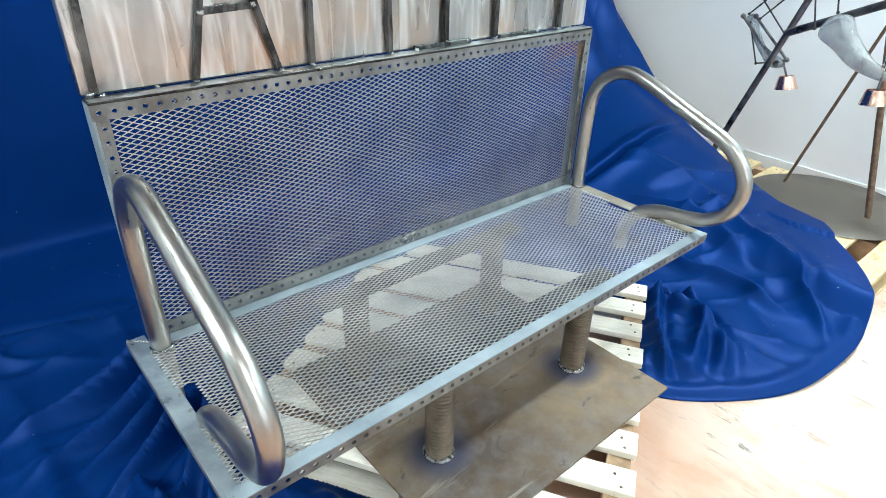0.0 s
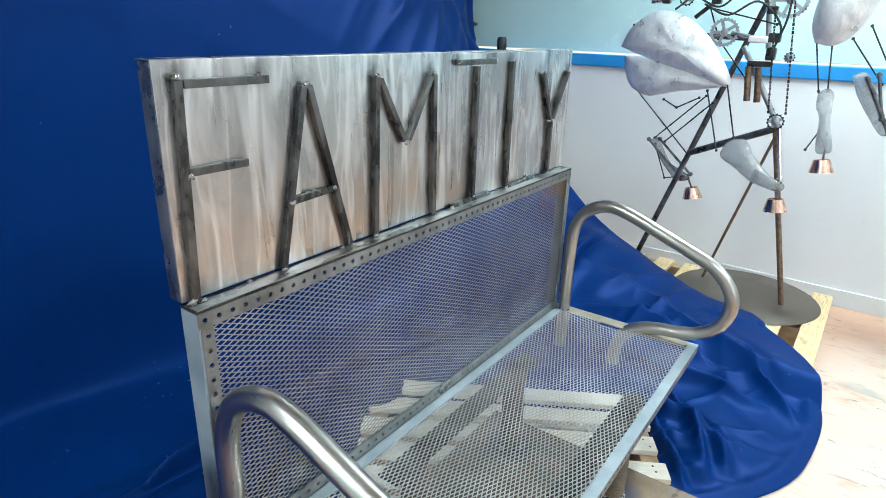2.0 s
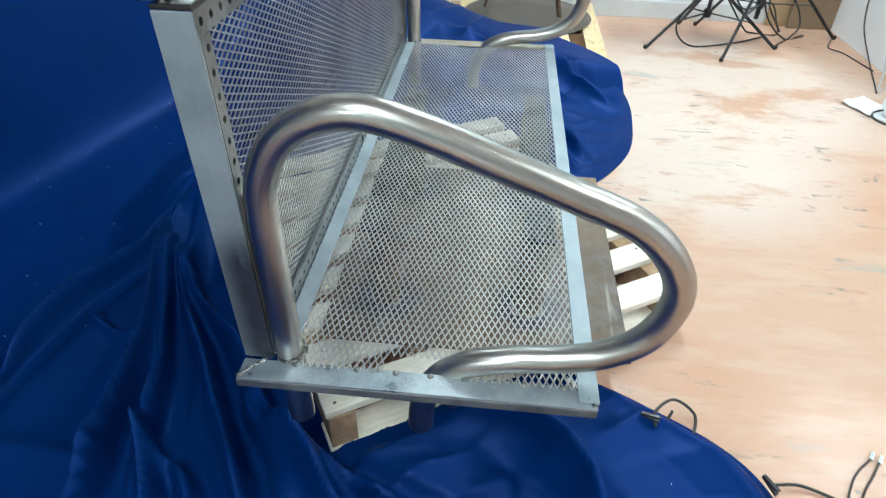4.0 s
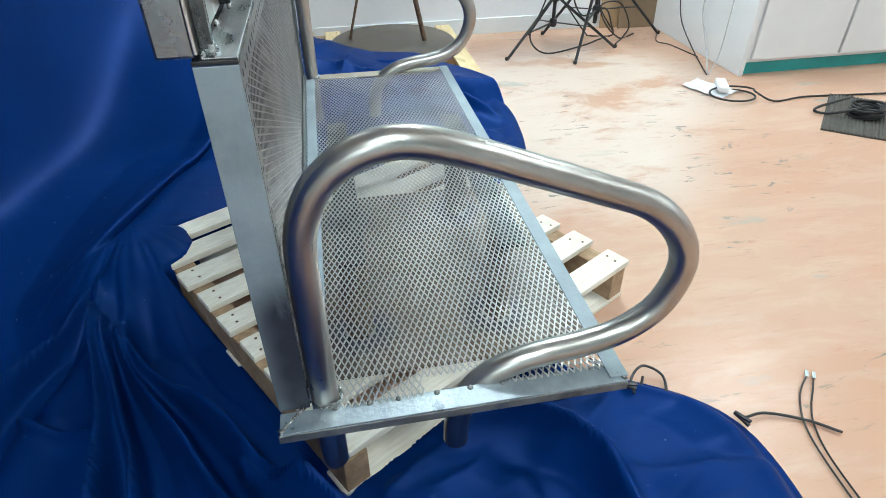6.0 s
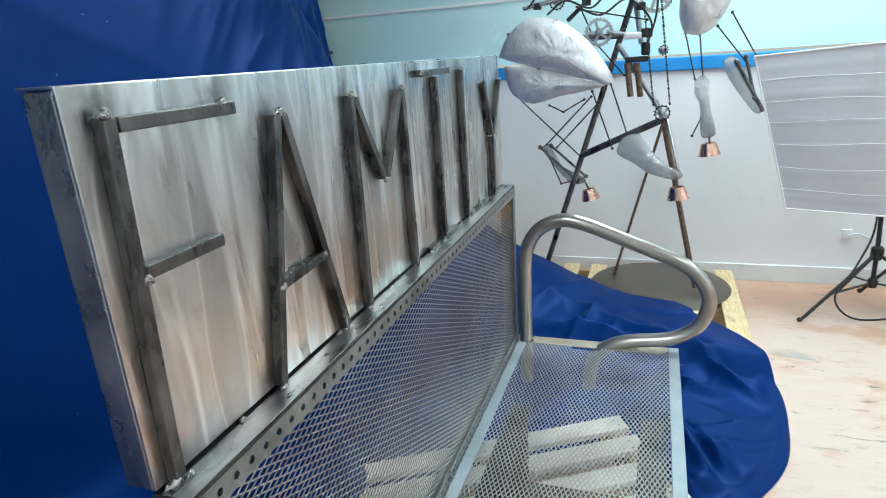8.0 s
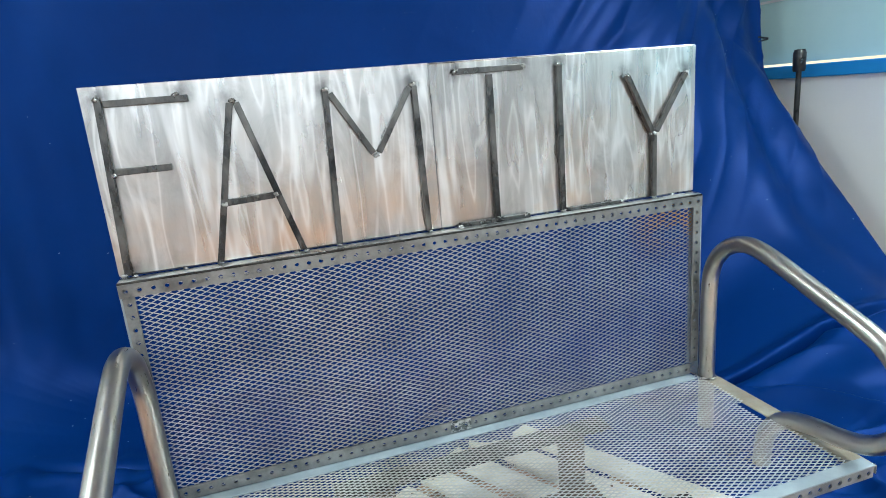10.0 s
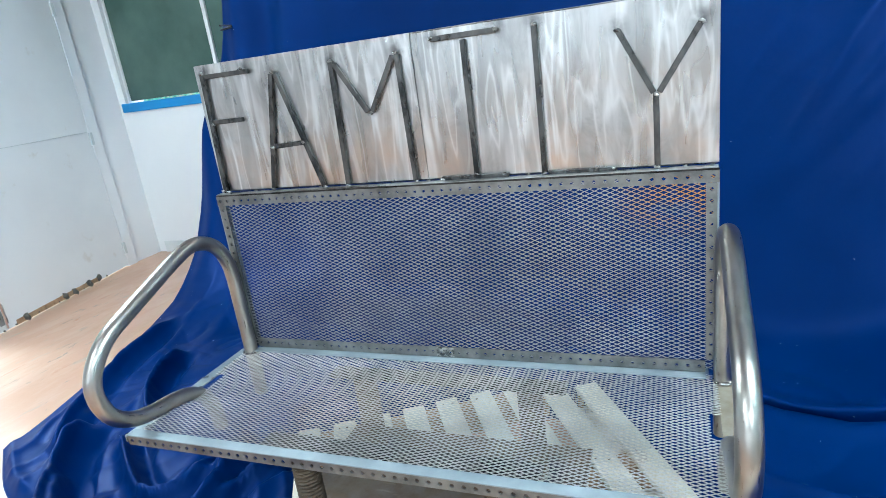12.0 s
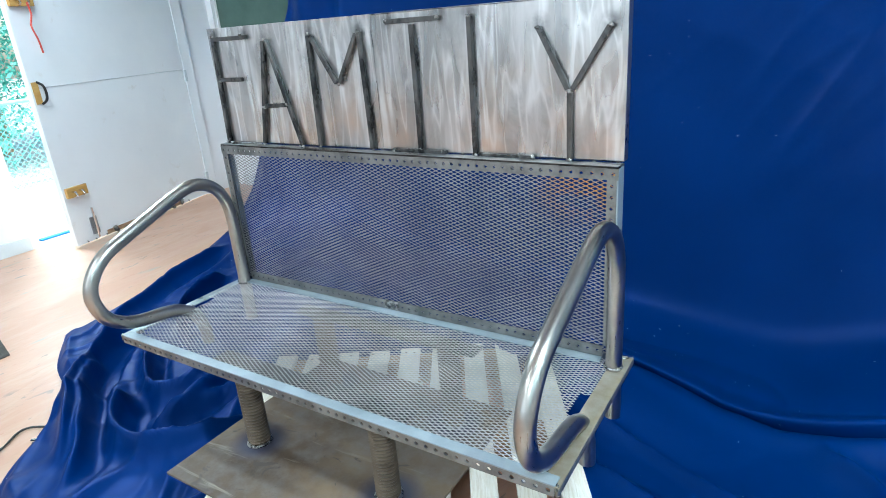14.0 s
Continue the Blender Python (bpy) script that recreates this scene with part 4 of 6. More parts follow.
def creased(x, y):
    """Height of the single folds, each highest in the middle of its line."""
    x, y = x + 0.022 * noise.noise((x * 4, y * 4, 91.0)), y + 0.022 * noise.noise((x * 4, y * 4, 95.0))
    total = 0.0
    for wide, high, line, (x0, x1, y0, y1) in CREASES:
        if not (x0 < x < x1 and y0 < y < y1):
            continue
        best, side, place = 9.0, 1, 0.0
        for k in range(len(line) - 1):
            ax, ay = line[k][0], line[k][1]
            ux, uy = line[k + 1][0] - ax, line[k + 1][1] - ay
            t = min(max(((x - ax) * ux + (y - ay) * uy) / (ux * ux + uy * uy), 0), 1)
            gap = math.hypot(x - ax - ux * t, y - ay - uy * t)
            if gap < best:
                best, side, place = gap, 1 if ux * (y - ay) > uy * (x - ax) else -1, (k + t) / (len(line) - 1)
        if best < 0.11:
            total += high * ease(0, 0.16, place) * ease(1, 0.72, place) * (crest(side * best, wide) - 0.30 * bell(side * best - 1.5 * wide, 0.6 * wide))
    return total


def lying(x, y, a, d, left, right):
    """Height of the folds where it lies: a fan out of the gathered corner behind the bench, crumpled far out; a few long ones on the other lobe."""
    gx, gy = x - 0.36, y - 0.47
    r, th = math.hypot(gx, gy), math.degrees(math.atan2(-gy, -gx))
    w = 0.42 * noise.noise((x * 2.1, y * 2.1, 2.0)) + 0.14 * noise.noise((x * 5, y * 5, 6.0))
    far = ease(0.80, 1.25, r)
    fan = 0.0
    if left > 0:
        for turn, wide, high, r0, r1, bend in FAN:
            off = th - turn - bend * (r - 0.5) ** 2 * 2.4 - 5.5 * noise.noise((r * 1.9, turn * 0.7, 4.0)) * ease(0.1, 0.5, r)
            grow = ease(r0, r0 + 0.35, r) * ease(r1 + 0.25, r1 - 0.35, r)
            fan += 0.55 * ease(0.95, 1.25, r) * high * grow * crest(off, wide * (1.25 - 0.35 * ease(0.2, 0.9, r)) * (1 + 0.5 * noise.noise((r * 3.0, turn, 9.0))))
        fan += 0.010 * billow(th * 0.16 + w, r * 1.2, 44.0)
        out, run = (x + 0.08) * 0.857 + (y + 0.772) * 0.515, -(x + 0.08) * 0.515 + (y + 0.772) * 0.857
        round_end = ease(0.05, -0.05, out) * ease(1.05, 0.78, run - 0.5 * out)
        fan *= 1 - round_end
        for at, wide, high in ALONG:
            off = out - at - 0.10 * noise.noise((run * 1.7, at * 9, 14.0)) - 0.03 * noise.noise((run * 5, at * 9, 15.0))
            fan += 0.4 * round_end * high * crest(off, wide) * (0.75 + 0.8 * noise.noise((run * 2.2, at * 7, 16.0)))
        edge = 0.35 + 0.65 * ease(0.0, 0.14, a)
        fan = fan * (1 - 0.45 * far) + edge * far * (0.018 * billow(x * 2.3 + w * 1.2, y * 2.3 - x * 0.8, 81.0) + 0.008 * billow(x * 6 + w, y * 6 - x * 2, 84.0))
        for at, wide, high in EDGE:
            off = a - at - 0.030 * noise.noise((d * 1.5, at * 30, 18.0)) - 0.008 * noise.noise((d * 5, at * 30, 19.0))
            fan += 0.3 * ease(0.55, 0.9, r) * high * crest(off, wide) * (0.7 + 0.9 * noise.noise((d * 1.9, at * 41, 21.0)))
        fan *= ease(0.20, -0.04, y - (0.52 - 0.22 * (x - 0.2)))
    long = 0.006 * (1 + noise.noise((x * 2.3, y * 2.3, 9.0)))
    if right > 0:
        hx, hy = x - 0.52, y - 0.12
        r2, t2 = math.hypot(hx, hy), math.degrees(math.atan2(hy, hx))
        for turn, wide, high, r0, bend in LOBE:
            off = t2 - turn - bend * (r2 - 0.4) - 7.0 * noise.noise((r2 * 2.6, turn * 0.7, 24.0))
            long += 0.3 * high * ease(r0, r0 + 0.22, r2) * ease(1.25, 0.95, r2) * crest(off, wide * (1.2 - 0.3 * ease(0.2, 0.8, r2))) * (0.8 + 0.7 * noise.noise((r2 * 3.2, turn, 29.0)))
        long += 0.012 * ridge(x * 4 + w, y * 4 - x, 52.0) ** 2 * ease(0.15, -0.1, y)
    near_corner = bell(x - 0.60, 0.20) * bell(y + 0.42, 0.22)
    long += near_corner * (0.035 * ridge(x * 5 + w * 2, y * 3.4 - x * 2, 53.0) ** 1.6 + 0.02 * ridge(x * 9, y * 8 + w, 57.0))
    rest = 0.012 * (0.6 + noise.noise((x * 3, y * 3, 61.0)))
    return fan * left + long * right + rest + creased(x, y) * max(left, right)


def backdrop():
    na, nd = 540, 420
    grid, verts, faces = {}, [], []
    for i in range(na + 1):
        a = i / na
        top, end = Vector((-1.5 + 3.56 * a, 1.32)), hem(a)
        for dx in (-0.012, 0.012):
            end = end + (hem(min(max(a + dx, 0), 1)) - end) * 0.33
        path = end - top
        length = path.length
        wr, wl = ease(0.7, 1.0, a), ease(0.22, 0.0, a)
        left, right = ease(0.56, 0.48, a), ease(0.54, 0.62, a)
        for j in range(nd + 1):
            s = j / nd
            d = length * (0.18 * (s / 0.4) ** 1.6 if s < 0.4 else 0.18 + 0.82 * (s - 0.4) / 0.6)
            p = top + path * (d / length)
            z = drop(p.x, p.y) * (1 - wr) * (1 - wl) + settle(RIGHT, d) * wr + settle(LEFT, d) * wl * (1 - wr)
            x, y = p
            x -= 0.32 * ease(0.30, 0.0, a) * ease(1.7, 0.4, z) * ease(1.7, 0.5, d)
            flat = ease(0.42, 0.05, z)
            wave = hung(x, z)
            rim = ease(0.0, 0.05, length - d)
            lump = lying(x, y, a, d, left, right) * (rim + (ease(0.0, 0.17, length - d) - rim) * right) * ease(0.0, 0.03, a) * (1 - 0.8 * ease(0.85, 0.95, a) * right)
            roll = 0.017 * bell(length - d - 0.035, 0.028) * (left * 0.5 + right)
            # the fold where the hung part meets the floor
            c = y - (0.445 - 0.23 * (x - 0.55)) - 0.03 * noise.noise((x * 2.2, 3.0, 8.0))
            spine = ease(0.12, 0.34, x) * ease(1.75, 1.3, x)
            lump += spine * (0.016 * bell(c + 0.060, 0.035) + 0.058 * bell(c - 0.030, 0.026) - 0.030 * bell(c, 0.012)) / max(flat, 0.35)
            tuck = spine * 0.078 * bell(c - 0.028, 0.026) * (0.7 + 0.5 * noise.noise((x * 3, 0.5, 5.0)))
            lump += right * ease(1.75, 1.3, x) * ease(0.0, -0.07, c) * ease(-0.65, -0.40, c) * 0.034 * ridge(c * 5.5 + 0.9 * x, x * 0.9 + c, 71.0) ** 2.2
            c = y - (0.47 - 0.29 * (x - 0.2))
            lump += left * (1 - spine) * ease(-1.3, -0.9, x) * (0.020 * bell(c + 0.065, 0.05) - 0.030 * bell(c, 0.025)) / max(flat, 0.35)
            tuck += left * (1 - spine) * ease(-1.3, -0.9, x) * 0.015 * bell(c - 0.02, 0.03) * (0.6 + 0.8 * noise.noise((x * 3, 1.5, 5.0)))
            zz = z + max(flat, left * ease(0.60, 0.18, z)) * (lump + roll) + (1 - flat) * 0.4 * wave
            yy = y - (1 - flat) * wave - tuck
            # over the slats of the second pallet
            k = min(x - 1.20, 2.05 - x, y + 0.765, 0.50 - y)
            if k > -0.14:
                zz = max(zz, 0.119 * ease(-0.14, 0.0, k) + 0.75 * flat * lump)
            if math.hypot(x - 1.77, y + 0.42) < 0.315:
                zz = max(zz, 0.133)
            # drawn over the corner of the pallet under the bench
            t = min(max((x - 0.20) / 0.60, 0), 1)
            away = math.hypot(x - 0.20 - 0.60 * t, yy - 0.405 + 0.02 * t)
            cover = ease(0.36, 0.06, away)
            zz = zz + max(0.0, (0.128 - 0.09 * t) * cover - 0.5 * zz) if z < 0.3 else zz
            q = on_pallet(x, yy)
            if q > -0.02 and zz < 0.2 and (cover < 0.90 or zz < 0.118):
                zz = min(zz, 0.004 + 0.095 * ease(0.01, -0.02, q))
            grid[i, j] = len(verts)
            verts.append((x, yy, max(zz, 0.004)))
    for i in range(na):
        for j in range(nd):
            quad = (grid[i, j], grid[i + 1, j], grid[i + 1, j + 1], grid[i, j + 1])
            if all(on_pallet(*verts[k][:2]) > 0.02 and verts[k][2] < 0.12 for k in quad):
                continue
            faces.append(quad)
    ob = raw_part("backdrop_cloth", verts, faces, blue_satin, None, "royal blue satin backdrop cloth hung up and draped over the floor", "cloth", "", True)
    m = ob.modifiers.new("thickness", "SOLIDIFY")
    m.thickness, m.offset = 0.003, 1
    # white lint clinging to the cloth
    r3 = random.Random(12)
    lv, lf = [], []
    while len(lf) < 380:
        x, y, z = verts[r3.randrange(len(verts))]
        if z > 1.7 or on_pallet(x, y) > -0.03:
            continue
        n = len(lv)
        t, w = r3.uniform(0, 6.3), r3.uniform(0.0009, 0.0026)
        q = Vector((x, y - 0.006, z + 0.006))
        u, v = Vector((math.cos(t), 0, math.sin(t))) * w, Vector((-math.sin(t), 0.6, math.cos(t))) * w * 0.4
        lv += [tuple(q + e) for e in (-u, v, u, -v)]
        lf.append((n, n + 1, n + 2, n + 3))
    raw_part("lint", lv, lf, white_plastic, None, "white lint flakes clinging to the blue cloth", "lint", "stuff")
    return ob


backdrop()
# ---- the sculpture on its disc ----
sc = thing("kinetic_sculpture", (1.77, -0.42, 0.117), "animal figure of bicycle tubes and metal shells on a disc", "sculpture")
part("base_disc", lathe(bmesh.new(), [(0.296, 0.1165), (0.30, 0.119), (0.296, 0.122), (0.15, 0.125), (0.02, 0.126)], (1.77, -0.42, 0), 56), disc_steel, sc, "large brown steel disc", True)


def rod(name, a, b, r, mat, label="", seg=10):
    return part(name, tube(bmesh.new(), [a, b], r, seg), mat, sc, label, True)


rod("pole", (1.745, -0.572, 0.124), (1.708, -0.408, 0.868), 0.0115, rusty_rod, "rusty upright pole")
rod("pole", (1.85, -0.222, 0.124), (1.79, -0.412, 0.845), 0.0062, rusty_rod, "thin rusty stay")
rod("pole", (1.80, 0.105, 0.124), (1.80, -0.335, 1.52), 0.0125, dark_pole, "long leaning dark tube")
rod("crossbar", (1.79, -0.078, 0.706), (1.712, -0.413, 0.863), 0.0145, dark_pole, "black bicycle tube")
rod("seat_tube", (1.79, -0.223, 1.162), (1.715, -0.408, 0.884), 0.0115, grey_alloy)
rod("upper_bar", (1.79, -0.235, 1.195), (1.74, 0.03, 1.205), 0.011, dark_pole)
rod("upper_bar", (1.78, -0.30, 1.42), (1.74, -0.62, 1.46), 0.010, dark_pole)


def shell(name, outline, x, bulge, mat, label, thick=0.004):
    """A dished skin over an outline in y and z, bulging towards the room."""
    cy = sum(p[0] for p in outline) / len(outline)
    cz = sum(p[1] for p in outline) / len(outline)
    loop = [p.yz for p in smooth_path([(0, *p) for p in outline] + [(0, *outline[0])], 5)][:-1]
    bm = bmesh.new()
    sides = []
    for back in (0, 1):
        rings = []
        for r in (1.0, 0.86, 0.66, 0.42, 0.18):
            h = x - bulge * (1 - r * r) ** 0.6 + back * thick
            rings.append([bm.verts.new((h + 0.004 * noise.noise((y * 14, z * 14, 1.0)), cy + (y - cy) * r, cz + (z - cz) * r)) for y, z in loop])
        for a, b in zip(rings, rings[1:]):
            for k in range(len(a)):
                bm.faces.new((a[k], a[(k + 1) % len(a)], b[(k + 1) % len(a)], b[k]))
        bm.faces.new(rings[-1])
        sides.append(rings[0])
    a, b = sides
    for k in range(len(a)):
        bm.faces.new((a[k], a[(k + 1) % len(a)], b[(k + 1) % len(a)], b[k]))
    return part(name, bm, mat, sc, label, "all")


shell("body_shell", [(0.266, 1.145), (0.235, 1.215), (0.17, 1.275), (0.098, 1.295), (0.0, 1.27), (-0.09, 1.205), (-0.16, 1.12), (-0.209, 1.035), (-0.198, 1.005), (-0.11, 1.032), (0.02, 1.07), (0.14, 1.10)], 1.72, 0.045, shell_metal, "pale hammered aluminium upper body shell")
shell("body_shell", [(0.252, 1.108), (0.245, 1.05), (0.215, 0.985), (0.16, 0.95), (0.108, 0.944), (0.013, 0.968), (-0.09, 0.985), (-0.18, 1.007), (-0.13, 1.035), (-0.043, 1.068), (0.08, 1.10)], 1.745, 0.04, shell_metal, "pale hammered aluminium belly shell")
shell("leg_shell", [(-0.283, 0.812), (-0.25, 0.79), (-0.237, 0.735), (-0.30, 0.695), (-0.371, 0.648), (-0.471, 0.625), (-0.489, 0.655), (-0.43, 0.685), (-0.36, 0.755), (-0.325, 0.808)], 1.65, 0.03, clear_shell, "cloudy clear plastic lower leg")
shell("leg_shell", [(-0.522, 1.006), (-0.55, 1.025), (-0.575, 1.005), (-0.58, 0.95), (-0.588, 0.89), (-0.613, 0.80), (-0.59, 0.78), (-0.557, 0.79), (-0.546, 0.905), (-0.525, 0.955)], 1.75, 0.025, clear_shell, "cloudy clear plastic lower leg")
shell("leg_shell", [(0.112, 0.735), (0.085, 0.752), (0.065, 0.735), (0.005, 0.64), (-0.075, 0.60), (-0.085, 0.575), (-0.03, 0.565), (0.02, 0.61), (0.075, 0.68)], 1.84, 0.02, clear_shell, "cloudy clear plastic lower leg")
shell("leg_shell", [(-0.62, 1.075), (-0.655, 1.09), (-0.69, 1.05), (-0.735, 0.97), (-0.775, 0.885), (-0.75, 0.87), (-0.70, 0.93), (-0.645, 1.01)], 1.76, 0.02, clear_shell, "cloudy clear plastic lower leg")
shell("shoulder_shell", [(-0.472, 1.189), (-0.452, 1.25), (-0.458, 1.34), (-0.50, 1.44), (-0.60, 1.46), (-0.65, 1.38), (-0.628, 1.28), (-0.58, 1.205), (-0.526, 1.177)], 1.73, 0.05, shell_metal, "pale aluminium shoulder shell")


def hoof(at, tilt):
    prof = [(0.026, 0.026), (0.029, 0.026), (0.044, -0.024), (0.041, -0.024)]
    bm = bmesh.new()
    m = Matrix.Translation(at) @ Matrix.Rotation(tilt, 4, "X") @ Matrix.Diagonal((0.8, 1, 1, 1))
    rings = [[bm.verts.new(m @ Vector((r * math.cos(2 * math.pi * k / 24), r * math.sin(2 * math.pi * k / 24), z))) for k in range(24)] for r, z in prof]
    for a, b in zip(rings, rings[1:] + rings[:1]):
        for k in range(24):
            bm.faces.new((a[k], a[(k + 1) % 24], b[(k + 1) % 24], b[k]))
    return part("hoof", bm, copper, sc, "polished copper hoof", True)


hoof((1.86, -0.107, 0.513), radians(-14))
hoof((1.63, -0.476, 0.574), radians(-8))
hoof((1.75, -0.592, 0.731), radians(-8))
for a, b in (((1.84, -0.075, 0.60), (1.86, -0.105, 0.53)), ((1.65, -0.47, 0.65), (1.63, -0.476, 0.585)), ((1.75, -0.59, 0.80), (1.75, -0.592, 0.745)), ):
    rod("ankle_rod", a, b, 0.0042, dark_pole, "", 8)
for a, b, r in (((1.812, 0.112, 0.742), (1.842, -0.052, 0.580), 0.0062), ((1.812, 0.062, 0.748), (1.842, -0.090, 0.602), 0.0055), ((1.74, -0.668, 1.07), (1.742, -0.772, 0.885), 0.0075), ((1.74, -0.70, 1.085), (1.742, -0.742, 0.93), 0.006)):
    rod("shin_bar", a, b, r, dark_pole, "dark steel shin bar", 10)
    for q in (a, b):
        bm = bmesh.new()
        ball(bm, q, 0.0105, 10, 7)
        part("pivot", bm, dark_pole, sc, "dark pivot bolt", True)
rod("ankle_strut", (1.695, -0.425, 0.865), (1.640, -0.474, 0.668), 0.0068, chrome, "chrome strut down to the ankle")
LEG_LINKS = [((1.8, 0.223, 0.985), (1.8, -0.07, 0.70)), ((1.78, 0.077, 0.757), (1.75, -0.12, 0.961)), ((1.78, 0.03, 0.745), (1.75, -0.15, 0.935)), ((1.72, -0.127, 0.985), (1.66, -0.216, 0.755)),
        ((1.72, -0.2, 1.013), (1.66, -0.272, 0.815)), ((1.75, -0.478, 1.19), (1.75, -0.522, 1.012)), ((1.75, -0.531, 1.18), (1.75, -0.552, 1.012)), ((1.74, -0.592, 1.205), (1.76, -0.715, 1.05)),
        ((1.74, -0.64, 1.25), (1.76, -0.735, 1.09))]
BODY_LINKS = [((1.83, 0.085, 0.72), (1.83, 0.02, 0.57)), ((1.83, 0.02, 0.57), (1.83, -0.06, 0.59)), ((1.70, -0.425, 0.86), (1.645, -0.475, 0.665)),
        ((1.75, -0.555, 0.86), (1.75, -0.524, 0.787)), ((1.74, 0.226, 1.235), (1.74, -0.05, 1.226)), ((1.74, 0.19, 1.252), (1.74, 0.15, 1.18)), ((1.78, -0.12, 1.19), (1.79, -0.25, 1.04)),
        ((1.74, -0.079, 1.307), (1.74, -0.334, 1.249)), ((1.74, -0.079, 1.307), (1.74, -0.12, 1.215)), ((1.77, 0.06, 0.93), (1.77, 0.0, 0.90)), ((1.77, 0.0, 0.90), (1.76, -0.09, 0.95))]
for a, b in LEG_LINKS + BODY_LINKS:
    rod("link_rod", a, b, 0.003, mill_steel, "", 7)
    for q in (a, b):
        bm = bmesh.new()
        ball(bm, q, 0.0062, 9, 6)
        part("joint", bm, mill_steel, sc, "", True)


def sprocket(at, r, teeth, mat, spokes=5):
    """A chain ring that turns about x."""
    bm = bmesh.new()
    n = teeth * 2
    x, y, z = at
    rings = []
    for h in (-0.0022, 0.0022):
        outer = [bm.verts.new((x + h, y + (r if k % 2 else r - 0.006) * math.cos(2 * math.pi * k / n), z + (r if k % 2 else r - 0.006) * math.sin(2 * math.pi * k / n))) for k in range(n)]
        inner = [bm.verts.new((x + h, y + r * 0.74 * math.cos(2 * math.pi * k / n), z + r * 0.74 * math.sin(2 * math.pi * k / n))) for k in range(n)]
        rings.append((outer, inner))
    (o0, i0), (o1, i1) = rings
    for k in range(n):
        j = (k + 1) % n
        for quad in ((o0[k], o0[j], i0[j], i0[k]), (o1[k], i1[k], i1[j], o1[j]), (o0[k], o1[k], o1[j], o0[j]), (i0[k], i0[j], i1[j], i1[k])):
            bm.faces.new(quad)
    ob = part("sprocket", bm, mat, sc, "toothed bicycle chain ring")
    bm = bmesh.new()
    for k in range(spokes):
        a = 2 * math.pi * k / spokes
        beam(bm, at, (x, y + r * 0.76 * math.cos(a), z + r * 0.76 * math.sin(a)), 0.004, 0.012, (0, -math.sin(a), math.cos(a)))
    ball(bm, at, 0.016, 10, 7, (0.7, 1, 1))
    part("spider", bm, grey_alloy, ob)


sprocket((1.70, -0.405, 0.888), 0.034, 14, black_metal)
sprocket((1.73, -0.15, 1.215), 0.058, 24, grey_alloy)
sprocket((1.73, -0.365, 1.335), 0.068, 30, grey_alloy)
for y0, z0, y1, z1 in ((-0.372, 1.42, -0.433, 0.915), (-0.322, 1.30, -0.371, 0.915)):
    bm = bmesh.new()
    n = 34
    for k in range(n):
        p, q = k / n, (k + 0.86) / n
        w = 0.008 if k % 2 else 0.0055
        beam(bm, (1.715, y0 + (y1 - y0) * p, z0 + (z1 - z0) * p), (1.715, y0 + (y1 - y0) * q, z0 + (z1 - z0) * q), w, 0.004, (1, 0, 0))
    part("chain", bm, mill_steel, sc, "hanging bicycle chain", False, "", "stuff")
for y, z in ((-0.262, 1.09), (-0.30, 1.088)):
    rod("grip", (1.74, y, z), (1.74, y - 0.018, z - 0.135), 0.0125, rusty_rod, "dark brown grip", 12)
bm = box(box(bmesh.new(), (1.73, -0.345, 1.09), (1.76, -0.255, 1.112), 0.004), (1.725, -0.35, 1.115), (1.765, -0.315, 1.165), 0.008)
part("brake_body", bm, black_metal, sc, "black brake lever body")
rod("crank_arm", (1.72, -0.18, 1.215), (1.72, -0.26, 1.20), 0.007, grey_alloy)
bm = box(bmesh.new(), (1.69, -0.315, 1.18), (1.75, -0.25, 1.205), 0.006)
part("pedal", bm, white_plastic, sc, "pale bicycle pedal")
rod("handlebar", (1.735, 0.16, 1.33), (1.735, -0.30, 1.40), 0.010, chrome, "chrome handlebar tube")
rod("handlebar", (1.76, -0.02, 1.27), (1.755, -0.24, 1.46), 0.009, black_metal, "black bar")
rod("fork_tube", (1.765, -0.255, 1.52), (1.775, -0.315, 1.16), 0.011, grey_alloy)
sprocket((1.745, 0.02, 1.345), 0.034, 14, black_metal)
sprocket((1.742, -0.40, 1.13), 0.022, 11, black_metal)
for k, pts in enumerate(([(1.73, 0.14, 1.33), (1.70, 0.05, 1.40), (1.70, -0.08, 1.36), (1.72, -0.22, 1.44), (1.74, -0.33, 1.38)],
                         [(1.72, -0.06, 1.32), (1.70, -0.16, 1.28), (1.71, -0.26, 1.33), (1.73, -0.35, 1.24), (1.74, -0.33, 1.13)],
                         [(1.74, -0.30, 1.50), (1.71, -0.36, 1.42), (1.71, -0.37, 1.28), (1.73, -0.34, 1.16)],
                         [(1.74, 0.06, 1.30), (1.71, -0.02, 1.345), (1.71, -0.12, 1.31), (1.72, -0.20, 1.37), (1.73, -0.29, 1.33)])):
    part("brake_cable", tube(bmesh.new(), smooth_path(pts, 6), 0.0042, 7), black_rubber, sc, "black brake cable", True)
for y, z, s in ((-0.335, 1.20, 0.022), (-0.31, 1.30, 0.018), (-0.10, 1.335, 0.018), (0.10, 1.335, 0.016), (-0.22, 1.385, 0.020)):
    part("clamp", box(bmesh.new(), (1.725, y - s, z - s * 0.8), (1.757, y + s, z + s * 0.8), 0.005), black_metal, sc, "black clamp")
bm = bmesh.new()
ball(bm, (1.652, -0.468, 0.668), 0.014, 12, 8)
part("ankle_knob", bm, copper, sc, "brass ankle knob", True)

part("pane_joint", box(bmesh.new(), (EX + 0.036, -2.98, 1.405), (EX + 0.0405, 1.73, 1.417)), wall_white, None, "thin white joint across the painted window", False, "joint", "structure")

